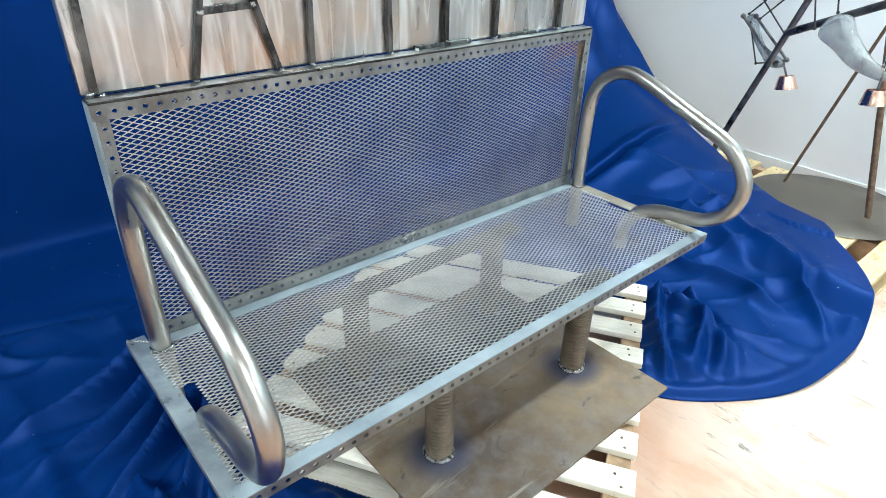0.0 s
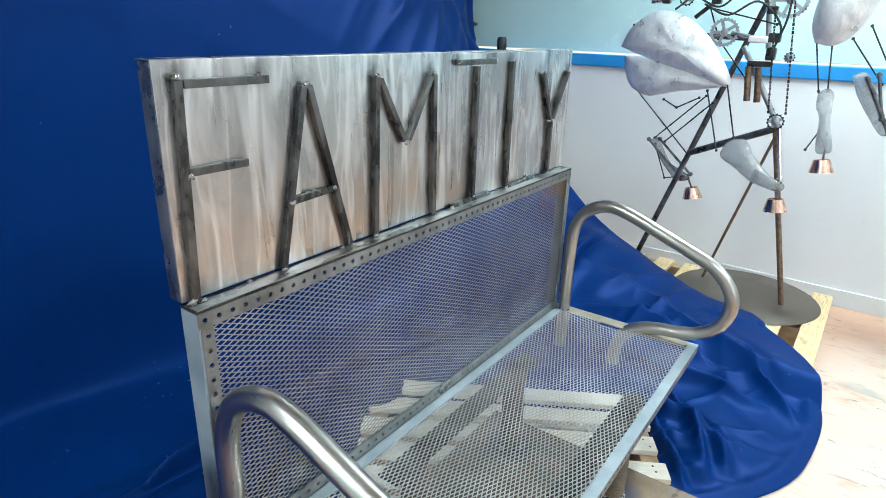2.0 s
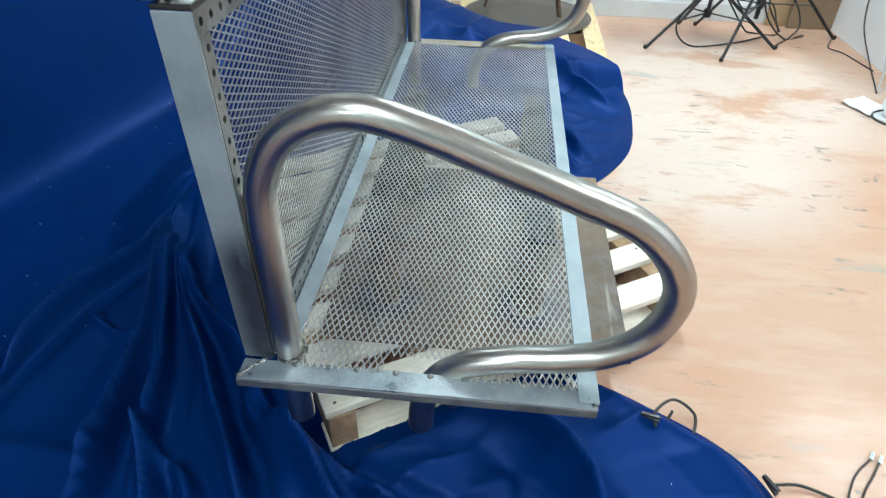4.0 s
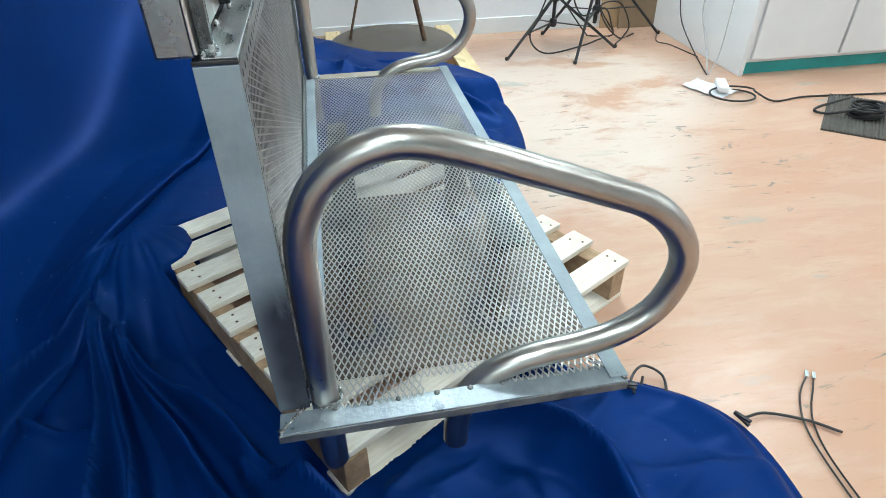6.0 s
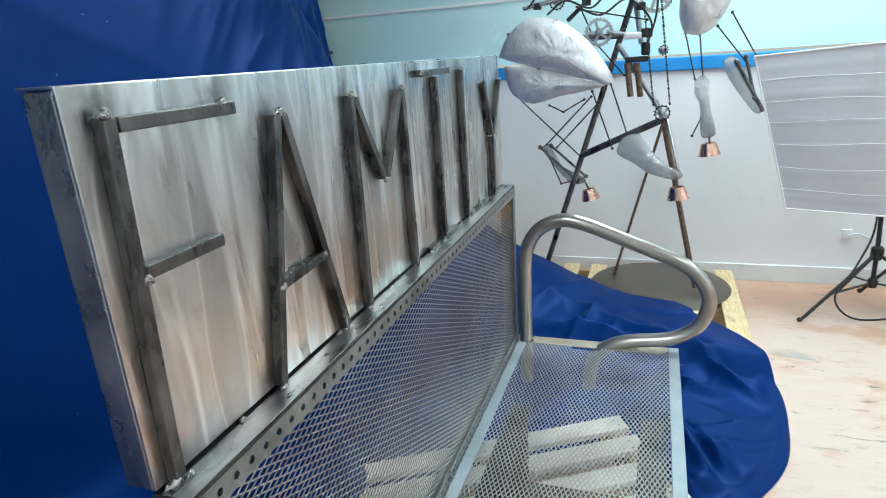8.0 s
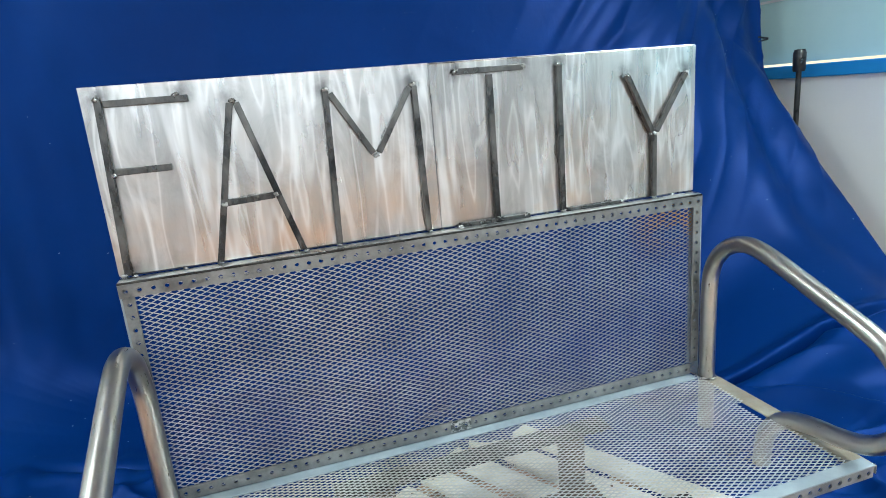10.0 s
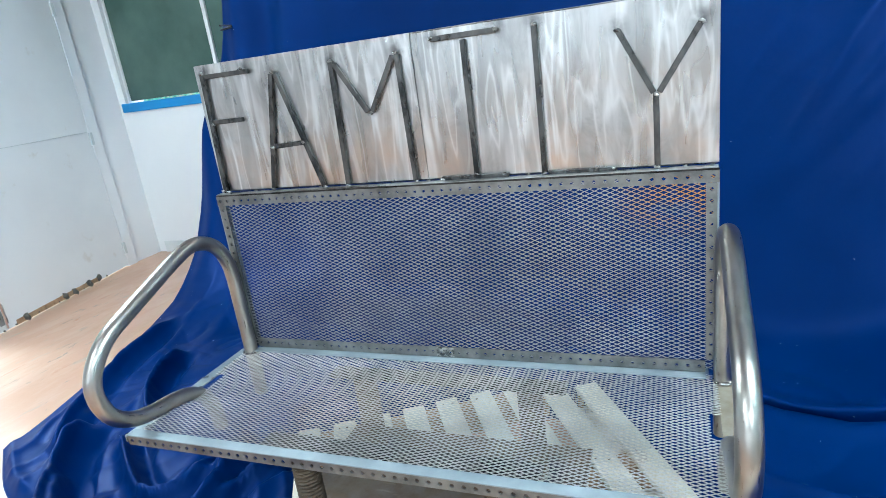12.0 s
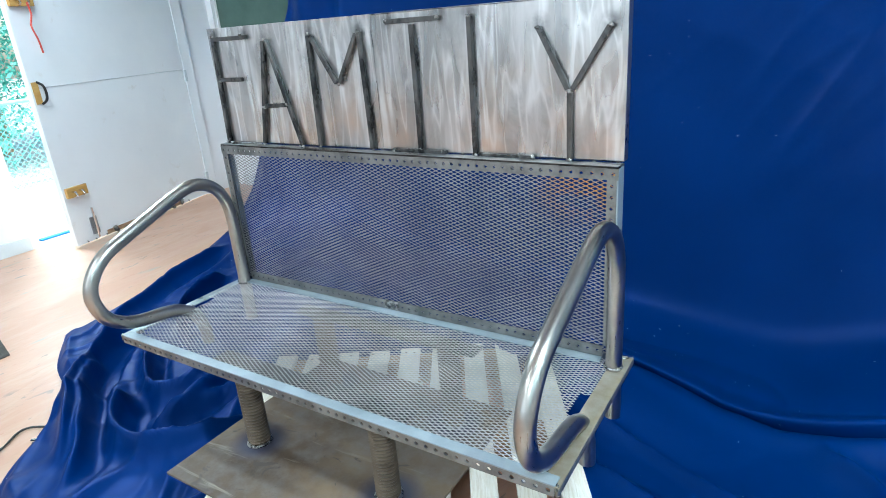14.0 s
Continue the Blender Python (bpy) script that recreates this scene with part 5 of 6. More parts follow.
# black lamp stand standing behind the sign
st = thing("spare_lamp_stand", (2.13, 1.12, 0), "black lamp stand behind the edge of the cloth", "stand")
part("pole", tube(bmesh.new(), [(2.13, 1.12, 0.002), (2.13, 1.12, 1.06)], 0.012, 12), black_metal, st, "", True)
part("head_sleeve", lathe(bmesh.new(), [(0.024, 1.06), (0.028, 1.07), (0.028, 1.145), (0.022, 1.16)], (2.13, 1.12, 0), 20), black_metal, st, "black rubber sleeve", True)


# ---- softbox and stands ----
def tripod(name, top, hub, feet, label, r=0.0105):
    s = thing(name, (hub[0], hub[1], 0), label, "stand", "light stands")
    part("pole", tube(bmesh.new(), [(hub[0], hub[1], 0.12), hub, top], r, 12), black_metal, s, "", True)
    part("hub", lathe(bmesh.new(), [(0.018, -0.03), (0.024, -0.02), (0.024, 0.02), (0.014, 0.03)], hub, 16), black_metal, s, "", True)
    low = (hub[0], hub[1], max(hub[2] * 0.45, 0.12))
    part("brace_ring", lathe(bmesh.new(), [(0.016, -0.02), (0.02, -0.01), (0.02, 0.01), (0.014, 0.02)], low, 16), black_metal, s, "", True)
    for f in feet:
        leg = part("leg", tube(bmesh.new(), [hub, f], 0.0075, 9), black_metal, s, "", True)
        mid = Vector(hub).lerp(Vector(f), 0.6)
        part("brace", beam(bmesh.new(), low, mid, 0.012, 0.004), black_metal, leg)
        bm = bmesh.new()
        ball(bm, Vector(f) + Vector((0, 0, 0.008)), 0.0105, 9, 6)
        part("rubber_foot", bm, black_rubber, leg, "", True)
    return s


stand = tripod("softbox_stand", (1.90, -1.43, 1.42), (1.87, -1.49, 0.42), [(1.615, -1.30, 0.002), (2.0, -1.94, 0.002), (2.12, -1.30, 0.002)], "black tripod stand of the softbox")
part("clamp", box(bmesh.new(), (1.872, -1.492, 0.66), (1.904, -1.452, 0.72), 0.006), black_metal, stand)
tripod("low_stand", (1.93, -1.27, 0.62), (1.93, -1.285, 0.255), [(1.735, -0.985, 0.002), (1.815, -1.60, 0.002), (2.13, -1.22, 0.002)], "black folding tripod stand", 0.0095)

soft = thing("softbox", (1.75, -1.07, 0.45), "rectangular studio softbox with creased grey-white diffuser", "softbox")
BL, BR, TL, TR = (Vector(p) for p in ((1.728, -0.888, 0.492), (1.756, -1.372, 0.45), (1.742, -0.728, 1.085), (1.752, -1.205, 1.11)))
nx, nz = 16, 48
grid = [[BL.lerp(BR, i / nx).lerp(TL.lerp(TR, i / nx), j / nz) for i in range(nx + 1)] for j in range(nz + 1)]
bm = bmesh.new()
rows = []
for j, line in enumerate(grid):
    ring = []
    for i, p in enumerate(line):
        crease = max(0, 1 - abs(((j / nz * 6) % 1) - 0.5) * 16) * 0.0022
        sag = 0.012 * math.sin(math.pi * i / nx) * math.sin(math.pi * j / nz)
        ring.append(bm.verts.new(p + Vector((-sag - crease, 0, 0.002 * math.sin(i * 0.9 + j * 0.2)))))
    rows.append(ring)
for a, b in zip(rows, rows[1:]):
    for k in range(nx):
        bm.faces.new((a[k], a[k + 1], b[k + 1], b[k]))
part("diffuser", bm, diffuser_cloth, soft, "creased translucent diffuser cloth", "all")
apex = Vector((1.90, -1.15, 0.80))
bm = bmesh.new()
corner = [p + Vector((0.006, 0, 0)) for p in (BL, BR, TR, TL)]
ring = [[bm.verts.new(c + (apex - c) * k) for c in corner] for k in (0, 0.28, 0.85)]
for v in ring[1]:
    v.co += Vector((0.02, 0, 0))
for a, b in zip(ring, ring[1:]):
    for k in range(4):
        bm.faces.new((a[k], a[(k + 1) % 4], b[(k + 1) % 4], b[k]))
bm.faces.new(ring[-1])
part("shell", bm, black_metal, soft, "black pyramid cloth shell")
for a, b in ((BL, BR), (BR, TR), (TR, TL), (TL, BL)):
    part("hem", beam(bmesh.new(), a, b, 0.006, 0.008, (1, 0, 0), 0.002), white_plastic, soft, "white hem")
for k in range(1, 7):
    t = k / 7 + 0.012 * math.sin(k * 5.0)
    a, b = BL.lerp(TL, t), BR.lerp(TR, t)
    sag = 0.012 * math.sin(math.pi * t)
    pts = [a.lerp(b, i / 8) + Vector((-0.0005 - sag * math.sin(math.pi * i / 8) - 0.0006, 0, 0.004 * math.sin(i * 0.8 + k))) for i in range(9)]
    part("crease_line", tube(bmesh.new(), pts, 0.0012, 6), base_grey, soft, "pale pressed crease", True)
part("neck", tube(bmesh.new(), [apex, (1.885, -1.45, 0.84)], 0.012, 10), black_metal, soft, "", True)
cable("hanging_cord", [(1.86, -1.40, 0.95), (1.83, -1.42, 0.80), (1.85, -1.46, 0.62), (1.82, -1.45, 0.40), (1.86, -1.52, 0.16), (1.95, -1.68, 0.01), (2.02, -1.80, 0.006)], 0.004, black_rubber, "black cord hanging down the softbox stand")
for pts in ([(1.93, -1.26, 0.5), (1.86, -1.24, 0.36), (1.88, -1.20, 0.2), (1.80, -1.12, 0.09), (1.78, -1.2, 0.01), (1.86, -1.42, 0.006), (1.98, -1.6, 0.006)],
            [(1.94, -1.3, 0.52), (1.9, -1.36, 0.42), (1.86, -1.34, 0.3), (1.88, -1.42, 0.16), (1.84, -1.52, 0.2), (1.9, -1.6, 0.1), (2.0, -1.66, 0.01), (2.03, -1.55, 0.006), (1.96, -1.48, 0.05), (1.93, -1.35, 0.2)],
            [(2.06, -1.70, 0.006), (2.1, -1.62, 0.14), (2.08, -1.72, 0.16), (2.05, -1.78, 0.05), (1.98, -1.72, 0.006), (1.86, -1.62, 0.006)]):
    cable("tangled_cord", pts, 0.0042, black_rubber, "tangled black cord round the low stand")
cable("loose_wire", [(2.0, -1.93, 0.006), (1.86, -1.86, 0.006), (1.80, -1.90, 0.005), (1.70, -1.92, 0.005), (1.58, -1.94, 0.006)], 0.0028, black_rubber, "thin black wire along the cabinet foot")

# wall socket and leaning boards
so = thing("wall_socket", (2.21, -1.24, 0.25), "small wall socket with a white wire", "socket")
part("plate", box(bmesh.new(), (2.204, -1.262, 0.23), (2.219, -1.222, 0.275), 0.003), white_plastic, so)
part("wire", tube(bmesh.new(), smooth_path([(2.2, -1.245, 0.25), (2.185, -1.29, 0.262), (2.19, -1.33, 0.24), (2.185, -1.38, 0.265)], 6), 0.004, 7), base_grey, so, "", True)
part("hardboard_sheet", beam(bmesh.new(), (2.175, -1.86, 0.001), (2.205, -1.86, 0.50), 0.40, 0.006, (1, 0, 0), 0.001), board_brown, None, "brown hardboard sheet leaning on the wall", False, "board")
part("hardboard_offcut", beam(bmesh.new(), (2.145, -1.90, 0.001), (2.168, -1.90, 0.35), 0.28, 0.006, (1, 0, 0), 0.001), board_dark, None, "darker brown hardboard offcut leaning on a larger sheet", False, "board")
part("white_board", box(bmesh.new(), (2.204, -2.9, 0.52), (2.2185, -1.715, 1.0), 0.002), cabinet_white, None, "glossy white board fixed to the wall", False, "board")


# ---- cabinet with clutter ----
cab = thing("base_cabinet", (1.73, -2.6, 0), "white painted base cabinet with teal plinth", "cabinet")
CX0, CX1, CY0, CY1 = 1.292, 2.17, -3.30, -1.985
part("body", box(bmesh.new(), (CX0 + 0.018, CY0, 0.058), (CX1, CY1, 0.695), 0.002), cabinet_white, cab)
part("side_panel", box(bmesh.new(), (CX0, CY1 - 0.018, 0.0), (CX1, CY1 + 0.003, 0.693), 0.002), cabinet_white, cab)
part("plinth", box(bmesh.new(), (CX0 + 0.03, CY0, 0.0), (CX1, CY1 - 0.02, 0.058)), teal_paint, cab, "teal painted plinth")
for k, (a, b) in enumerate(((-2.475, -2.03), (-2.935, -2.49), (-3.29, -2.95))):
    d = part("door", box(bmesh.new(), (CX0, a, 0.075), (CX0 + 0.017, b, 0.485), 0.003), cabinet_white, cab)
    y = a + 0.03 if k % 2 == 0 else b - 0.03
    part("handle", tube(bmesh.new(), smooth_path([(CX0, y, 0.365), (CX0 - 0.022, y, 0.375), (CX0 - 0.026, y, 0.395), (CX0 - 0.022, y, 0.415), (CX0, y, 0.425)], 4), 0.005, 8), chrome, d, "chrome bow handle", True)
    d = part("drawer_front", box(bmesh.new(), (CX0, a, 0.505), (CX0 + 0.017, b, 0.665), 0.003), cabinet_white, cab)
    y = (a + b) / 2
    part("handle", tube(bmesh.new(), smooth_path([(CX0, y - 0.03, 0.585), (CX0 - 0.02, y - 0.022, 0.585), (CX0 - 0.024, y, 0.585), (CX0 - 0.02, y + 0.022, 0.585), (CX0, y + 0.03, 0.585)], 4), 0.005, 8), chrome, d, "chrome bow handle", True)
part("worktop", box(bmesh.new(), (CX0 - 0.02, CY0 - 0.01, 0.6955), (CX1 + 0.02, CY1 + 0.008, 0.722), 0.004), counter_wood, None, "brown oak worktop on the white cabinet", False, "worktop")
part("power_adapter", box(bmesh.new(), (1.905, -1.984, 0.50), (1.955, -1.958, 0.60), 0.006), black_metal, None, "black power adapter plugged on the cabinet side", False, "adapter")
cable("adapter_cord", [(1.93, -1.97, 0.5), (1.925, -1.968, 0.40), (1.90, -1.965, 0.25), (1.82, -1.955, 0.12), (1.62, -1.93, 0.03), (1.42, -1.87, 0.012), (1.3, -1.82, 0.02)], 0.003, black_rubber, "black cord hanging down the cabinet side")
cable("side_cord", [(1.60, -2.05, 0.728), (1.58, -1.972, 0.71), (1.56, -1.965, 0.60), (1.62, -1.962, 0.40), (1.66, -1.96, 0.22), (1.50, -1.93, 0.05), (1.33, -1.84, 0.015)], 0.0038, grey_rubber, "grey cord looped over the worktop edge")
cable("side_cord", [(1.50, -2.05, 0.728), (1.47, -1.972, 0.71), (1.45, -1.965, 0.55), (1.44, -1.962, 0.30), (1.40, -1.93, 0.08), (1.30, -1.83, 0.02)], 0.0030, grey_rubber, "thin grey cord hanging down the cabinet side")
lump = bmesh.new()
bmesh.ops.create_icosphere(lump, subdivisions=4, radius=0.1, matrix=Matrix.Translation((1.62, -2.3, 0.80)) @ Matrix.Diagonal((1.2, 1.5, 0.8, 1)))
for v in lump.verts:
    v.co += Vector((1, 1, 0.8)) * 0.035 * noise.noise(v.co * 11)
    v.co.z = max(v.co.z, 0.7225)
part("black_bag", lump, black_rubber, None, "crumpled black camera bag on the worktop", True, "bag")
part("grey_carton", box(bmesh.new(), (1.9, -2.32, 0.7225), (2.05, -2.12, 0.80), 0.004), base_grey, None, "small grey carton on the worktop", False, "box")
part("blue_folder", box(bmesh.new(), (1.38, -2.75, 0.7225), (1.62, -2.45, 0.752), 0.004), blue_satin, None, "blue folder lying on the worktop", False, "folder")
part("green_cap", lathe(bmesh.new(), [(0.018, 0), (0.02, 0.004), (0.02, 0.022), (0.015, 0.026)], (1.72, -2.14, 0.7225), 18), leaf_green, None, "small green bottle cap on the worktop", True, "cap")
part("white_cup", lathe(bmesh.new(), [(0.022, 0), (0.03, 0.07), (0.028, 0.07), (0.02, 0.006)], (1.82, -2.10, 0.7225), 20), white_plastic, None, "white plastic cup on the worktop", True, "cup")

# ---- on the floor ----
ps = thing("power_strip", (1.15, -1.79, 0), "white power strip on crumpled paper by the cabinet", "power strip")
bm = bmesh.new()
bmesh.ops.create_grid(bm, x_segments=14, y_segments=10, size=0.5, matrix=Matrix.Translation((1.17, -1.76, 0.006)) @ Matrix.Rotation(0.5, 4, "Z") @ Matrix.Diagonal((0.2, 0.13, 1, 1)))
for v in bm.verts:
    v.co.z += 0.016 * abs(noise.noise(v.co * 22))
part("paper", bm, white_plastic, ps, "crumpled white paper", True)
part("strip_body", box(bmesh.new(), (-0.06, -0.022, 0.02), (0.06, 0.022, 0.046), 0.006, Matrix.Translation((1.13, -1.79, 0)) @ Matrix.Rotation(-0.4, 4, "Z")), white_plastic, ps)
loop = [(1.06 + 0.085 * math.cos(a) * (1 - 0.02 * k), -1.80 - 0.10 * math.sin(a), 0.006 + 0.002 * k) for k, a in enumerate([i * 0.6 for i in range(15)])]
cable("coiled_flex", [(1.12, -1.80, 0.03), *loop, (0.98, -1.95, 0.006), (1.0, -2.1, 0.006), (0.98, -2.3, 0.006), (0.95, -2.6, 0.006)], 0.0042, black_rubber, "black flex coiled beside the power strip", "cable", 4)


def floor_mat(name, corners, label):
    bm = bmesh.new()
    a, b, c, d = (Vector((*p, 0.0)) for p in corners)
    n, rows = 104, []
    for k in range(n + 1):
        h = 0.006 + (0.0035 if k % 4 in (1, 2) else 0.0)
        p, q = a.lerp(d, k / n), b.lerp(c, k / n)
        rows.append([bm.verts.new(p + Vector((0, 0, 0.0005))), bm.verts.new(p + Vector((0, 0, h))), bm.verts.new(q + Vector((0, 0, h))), bm.verts.new(q + Vector((0, 0, 0.0005)))])
    for r, s in zip(rows, rows[1:]):
        for k in range(4):
            bm.faces.new((r[k], r[(k + 1) % 4], s[(k + 1) % 4], s[k]))
    bm.faces.new(rows[0])
    bm.faces.new(rows[-1][::-1])
    return part(name, bm, mat_rubber, None, label, False, "mat")


floor_mat("rubber_mat", [(0.695, -1.95), (1.005, -2.235), (0.80, -2.50), (0.49, -2.21)], "dark ribbed rubber mat on the floor")
floor_mat("rubber_mat", [(-1.71, -0.39), (-1.71, -0.56), (-2.1, -0.50), (-2.05, -0.31)], "dark ribbed rubber mat near the door")
loop = [(0.76 + (0.046 + 0.010 * math.sin(k * 0.7)) * math.cos(a), -2.20 + (0.062 + 0.012 * math.cos(k * 0.5)) * math.sin(a), 0.012 + 0.0005 * k) for k, a in enumerate([i * 0.42 for i in range(96)])]
cable("coiled_rope", [*loop, (0.80, -2.06, 0.016), (0.86, -2.05, 0.014), (0.95, -2.3, 0.008)], 0.0055, black_rubber, "bundle of dark cord coiled on the mat", "cord", 4)
cable("plug_lead", [(-0.419, -1.046, 0.008), (-0.445, -1.015, 0.006), (-0.475, -0.99, 0.005), (-0.527, -0.962, 0.005), (-0.60, -0.945, 0.005), (-0.75, -0.93, 0.005)], 0.0019, black_rubber, "thin black lead with metal tips on the floor")
cable("plug_lead", [(-0.426, -1.058, 0.008), (-0.455, -1.035, 0.006), (-0.49, -1.005, 0.005), (-0.535, -0.978, 0.005), (-0.61, -0.957, 0.005), (-0.76, -0.945, 0.005)], 0.0019, black_rubber, "thin black lead with metal tips on the floor")
cable("floor_wire", [(-0.40, -0.655, 0.02), (-0.37, -0.66, 0.03), (-0.34, -0.70, 0.03), (-0.36, -0.74, 0.012), (-0.41, -0.72, 0.006), (-0.39, -0.68, 0.006), (-0.35, -0.70, 0.006)], 0.003, black_rubber, "looped thin black wire beside the cloth")
cable("floor_wire", [(-0.50, -0.845, 0.02), (-0.49, -0.90, 0.008), (-0.52, -0.97, 0.006), (-0.56, -1.02, 0.006)], 0.003, black_rubber, "thin black wire from the hem of the cloth")
cable("floor_wire", [(-1.02, -0.56, 0.006), (-1.10, -0.62, 0.006), (-1.05, -0.74, 0.006), (-1.2, -0.85, 0.006), (-1.5, -0.9, 0.006)], 0.0035, black_rubber, "black wire along the hem of the cloth")


for x, y in ((-0.415, -1.050), (-0.422, -1.062)):
    part("plug_tip", tube(bmesh.new(), [(x + 0.009, y - 0.006, 0.008), (x - 0.007, y + 0.005, 0.008)], 0.0042, 8), chrome, None, "small bright metal plug tip on the floor", True, "plug")


def clip(at, yaw, label, k=0.55):
    c = thing("spring_clip", at, label, "clip", "cloth clips")
    m = Matrix.Translation(at) @ Matrix.Rotation(yaw, 4, "Z") @ Matrix.Diagonal((k, k, k, 1))
    for s in (-1, 1):
        part("jaw", box(bmesh.new(), (-0.035, -0.007, -0.004), (0.03, 0.007, 0.004), 0.002, m @ Matrix.Translation((0, 0, s * 0.006)) @ Matrix.Rotation(s * 0.14, 4, "Y")), black_metal, c)
    return c


clip((-0.50, -0.835, 0.022), 0.4, "small black clip on the hem of the cloth")
clip((-0.385, -0.645, 0.03), 1.2, "small black clip on the hem of the cloth")
clip((-0.97, -0.63, 0.02), 0.9, "small black clip on the hem of the cloth")
clip((2.06, 1.27, 1.225), 0.1, "black spring clip holding the edge of the hung cloth", 1.0)
clip((-1.49, 1.27, 1.38), 0.1, "black spring clip holding the edge of the hung cloth", 1.0)

# ---- the door and outside ----
door = thing("door_1", (-3.06, 1.65, 0), "scuffed white door leaf standing ajar", "door", "", "structure")
H, F = Vector((-3.062, 1.648, 0)), Vector((-2.80, 0.475, 0))
along = (F - H).normalized()
face = Vector((-along.y, along.x, 0))
if face.x < 0:
    face = -face
WIDE = (F - H).length
DM = Matrix((along, face, Vector((0, 0, 1)))).transposed().to_4x4()
DM.translation = H


def on_door(name, lo, hi, mat, parent, label="", bevel=0.002):
    return part(name, box(bmesh.new(), lo, hi, bevel, DM), mat, parent, label)


on_door("leaf", (0, -0.036, 0.015), (WIDE, 0, 1.985), door_white, door)
for k, (z0, z1) in enumerate(((0.31, 0.37), (1.372, 1.432))):
    b = on_door("hook_block", (WIDE - 0.155, 0.0005, z0), (WIDE - 0.015, 0.02, z1), hook_wood, door, "yellow wooden block with two hooks")
    for s in (0.05, 0.1):
        bm = tube(bmesh.new(), [DM @ Vector(p) for p in ((WIDE - s, 0.02, z0 + 0.035), (WIDE - s, 0.045, z0 + 0.033), (WIDE - s, 0.055, z0 + 0.015), (WIDE - s, 0.045, z0 + 0.005))], 0.006, 8)
        part("hook", bm, chrome, b, "steel hook", True)
plate = on_door("handle_plate", (WIDE - 0.05, 0.0005, 0.86), (WIDE - 0.01, 0.004, 0.98), hook_wood, door, "worn bare wood handle recess")
part("pull_handle", tube(bmesh.new(), smooth_path([DM @ Vector(p) for p in ((WIDE - 0.045, 0.003, 0.98), (WIDE - 0.055, 0.03, 0.96), (WIDE - 0.06, 0.036, 0.92), (WIDE - 0.055, 0.03, 0.88), (WIDE - 0.045, 0.003, 0.86))], 4), 0.007, 8), black_metal, plate, "dark bow handle", True)
bolt = on_door("drop_bolt", (WIDE - 0.17, 0.0005, 0.05), (WIDE - 0.12, 0.008, 0.16), grey_alloy, door, "steel drop bolt")
part("bolt_rod", tube(bmesh.new(), [DM @ Vector((WIDE - 0.145, 0.016, 0.03)), DM @ Vector((WIDE - 0.145, 0.016, 0.22))], 0.007, 8), chrome, bolt, "", True)
on_door("panel_joint", (0.02, 0.0003, 0.944), (WIDE - 0.02, 0.0012, 0.9475), base_grey, door, "thin joint across the leaf")
on_door("kick_strip", (0.3, 0.0005, 0.016), (WIDE - 0.22, 0.006, 0.045), stringer_wood, door, "frayed dark strip along the foot")
r4 = random.Random(3)
bm = bmesh.new()
for k in range(13):
    s = WIDE - 0.06 - 0.075 * k + r4.uniform(-0.02, 0.02)
    h, w = r4.choice((0.010, 0.016, 0.03, 0.055)), r4.uniform(0.008, 0.03)
    if s > 0.02:
        weld(bm, DM @ Vector((s, 0.006, 0.018 + h * 0.3)), max(h, 0.014) * 0.45, r4)
part("frayed_draught_strip", bm, mat_rubber, door, "frayed dark draught strip along the door foot", True)
for z in (0.14, 0.90, 1.7):
    on_door("hinge", (-0.012, 0.0005, z - 0.04), (0.014, 0.012, z + 0.04), base_grey, door, "painted hinge")
bm = tube(bmesh.new(), smooth_path([DM @ Vector(p) for p in ((WIDE - 0.09, 0.05, 1.39), (WIDE - 0.10, 0.045, 1.33), (WIDE - 0.085, 0.04, 1.27), (WIDE - 0.11, 0.03, 1.20), (WIDE - 0.125, 0.02, 1.13))], 6), 0.005, 6)
part("door_cord", bm, red_cord, None, "faded red cord hanging from the door hook", True, "cord")
ws = thing("light_switch", (-3.095, 0.20, 0.88), "double wall switch beside the door", "switch")
part("plate", box(bmesh.new(), (-3.0985, 0.175, 0.865), (-3.09, 0.235, 0.95), 0.002), base_grey, ws)
for z in (0.887, 0.925):
    part("rocker", box(bmesh.new(), (-3.0895, 0.19, z - 0.012), (-3.085, 0.22, z + 0.012), 0.001), black_rubber, ws, "dark rocker")
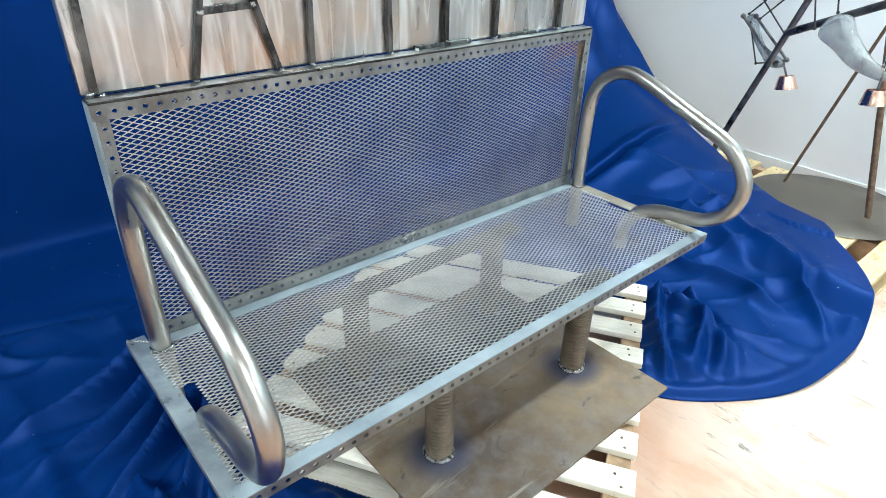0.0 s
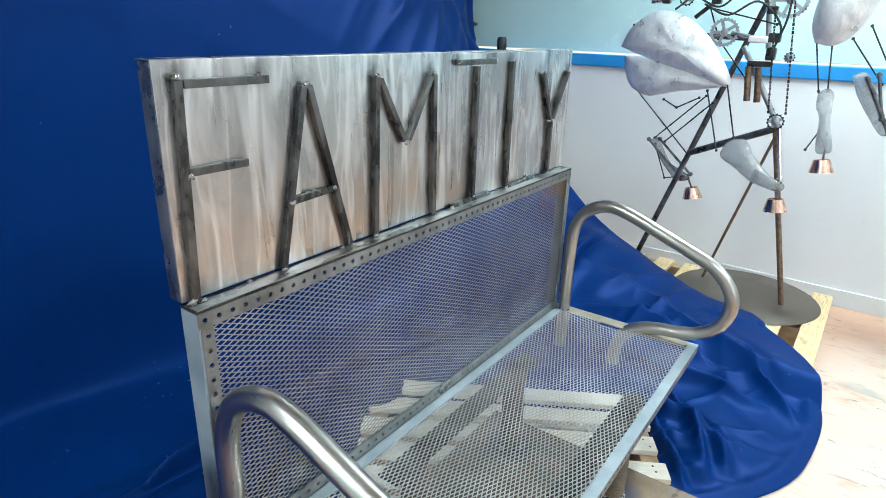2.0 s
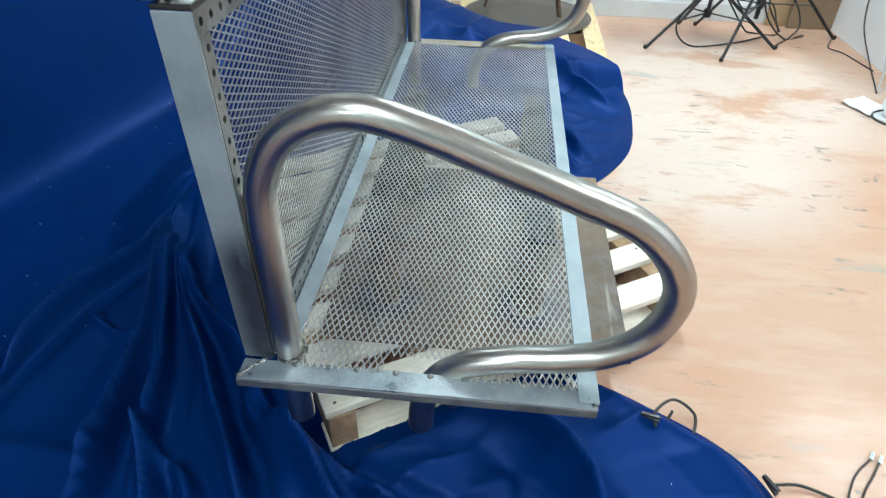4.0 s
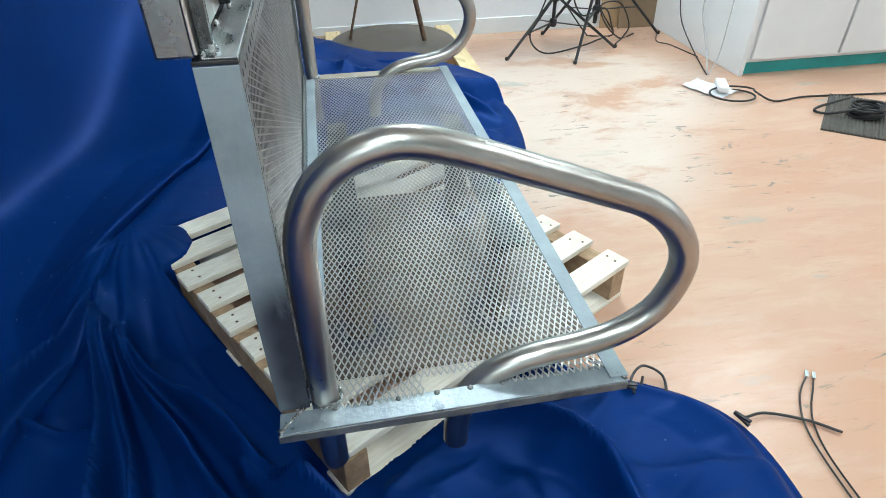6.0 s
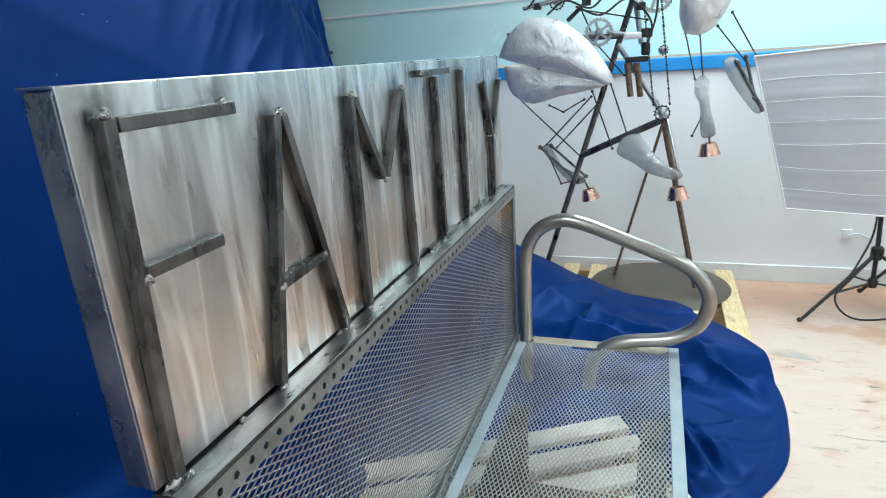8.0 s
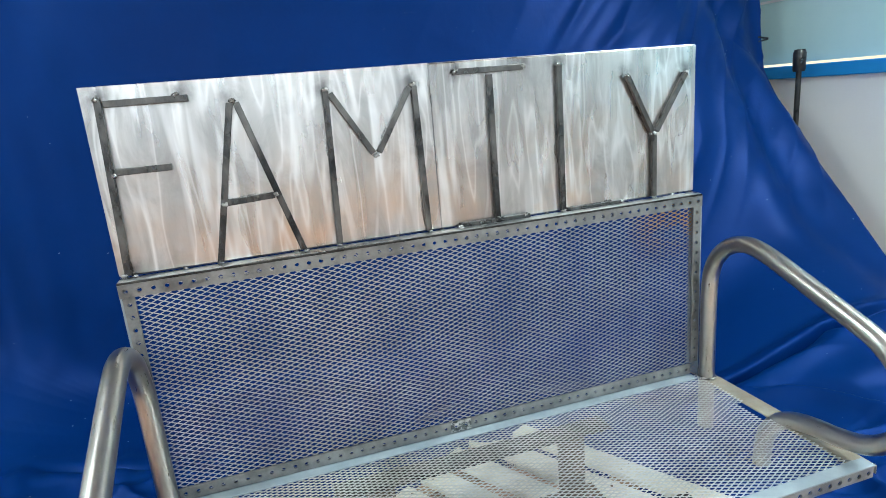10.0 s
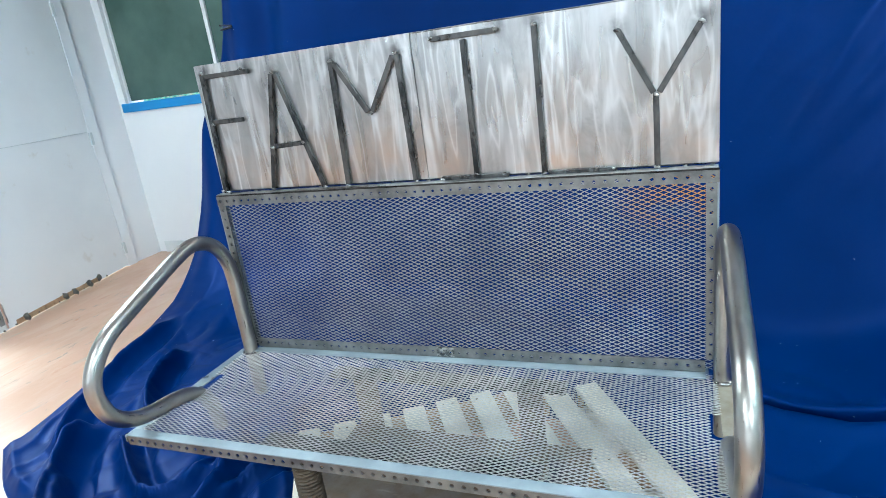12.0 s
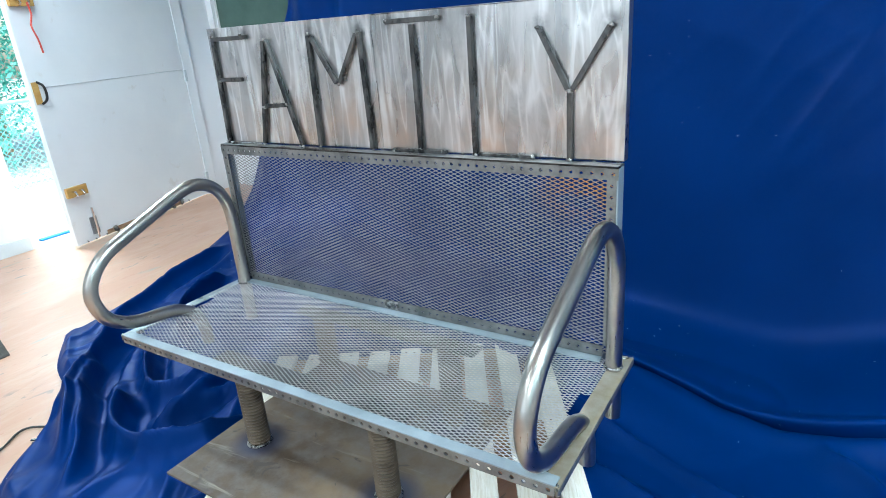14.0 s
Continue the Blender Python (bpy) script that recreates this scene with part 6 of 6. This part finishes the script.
part("threshold_strip", box(bmesh.new(), (-3.255, 0.46, 0.0005), (-3.215, 0.66, 0.012), 0.002), blue_trim, None, "narrow blue strip at the threshold", False, "threshold", "structure")

fence = thing("chain_link_fence", (-5.6, 1.0, 0), "galvanised chain-link fence outside the door", "fence")
part("top_rail", tube(bmesh.new(), [(-5.6, -3.0, 0.72), (-5.6, 5.5, 0.72)], 0.02, 10), wire_steel, fence, "", True)
for k in range(5):
    part("post", tube(bmesh.new(), [(-5.6, -2.6 + 1.9 * k, -0.09), (-5.6, -2.6 + 1.9 * k, 0.74)], 0.022, 10), wire_steel, fence, "", True)
v, f = expanded_mesh((-5.6, -3.0, -0.08), (0, 1, 0), (0, 0, 1), 8.5, 0.80, 0.056, 0.056, 0.004, 0.004)
raw_part("wire_net", v, f, wire_steel, fence, "diamond wire net", "", "stuff")


def foliage():
    r = np.random.default_rng(5)
    n = 170000
    clump = r.uniform((-9.0, -5.0, 0.0), (-6.2, 7.5, 4.8), (420, 3))
    c = clump[r.integers(0, 420, n)] + r.normal(0, 0.30, (n, 3))
    d = r.normal(0, 1, (n, 3))
    d /= np.linalg.norm(d, axis=1)[:, None]
    e = np.cross(d, r.normal(0, 1, (n, 3)))
    e /= np.linalg.norm(e, axis=1)[:, None]
    ln = r.uniform(0.018, 0.048, (n, 1))
    q = np.stack([c - d * ln, c + e * ln * 0.42, c + d * ln, c - e * ln * 0.42], 1).reshape(-1, 3)
    q[:, 2] = np.maximum(q[:, 2], -0.08)
    return raw_part("hedge_leaves", q.tolist(), [(4 * k, 4 * k + 1, 4 * k + 2, 4 * k + 3) for k in range(n)], leaf_green, None, "dense green trees and shrubs behind the fence", "foliage", "stuff")


foliage()
for k in range(7):
    y = -4.0 + 1.6 * k
    tr = thing("tree", (-8.2, y, -0.09), "slender tree trunk among the foliage", "tree", "trees behind the fence")
    part("trunk", tube(bmesh.new(), [(-8.2, y, -0.09), (-8.15, y + 0.1, 1.6), (-8.25, y + 0.05, 3.2), (-8.1, y + 0.2, 4.4)], [0.09, 0.075, 0.055, 0.03], 10), stringer_wood, tr, "", True)
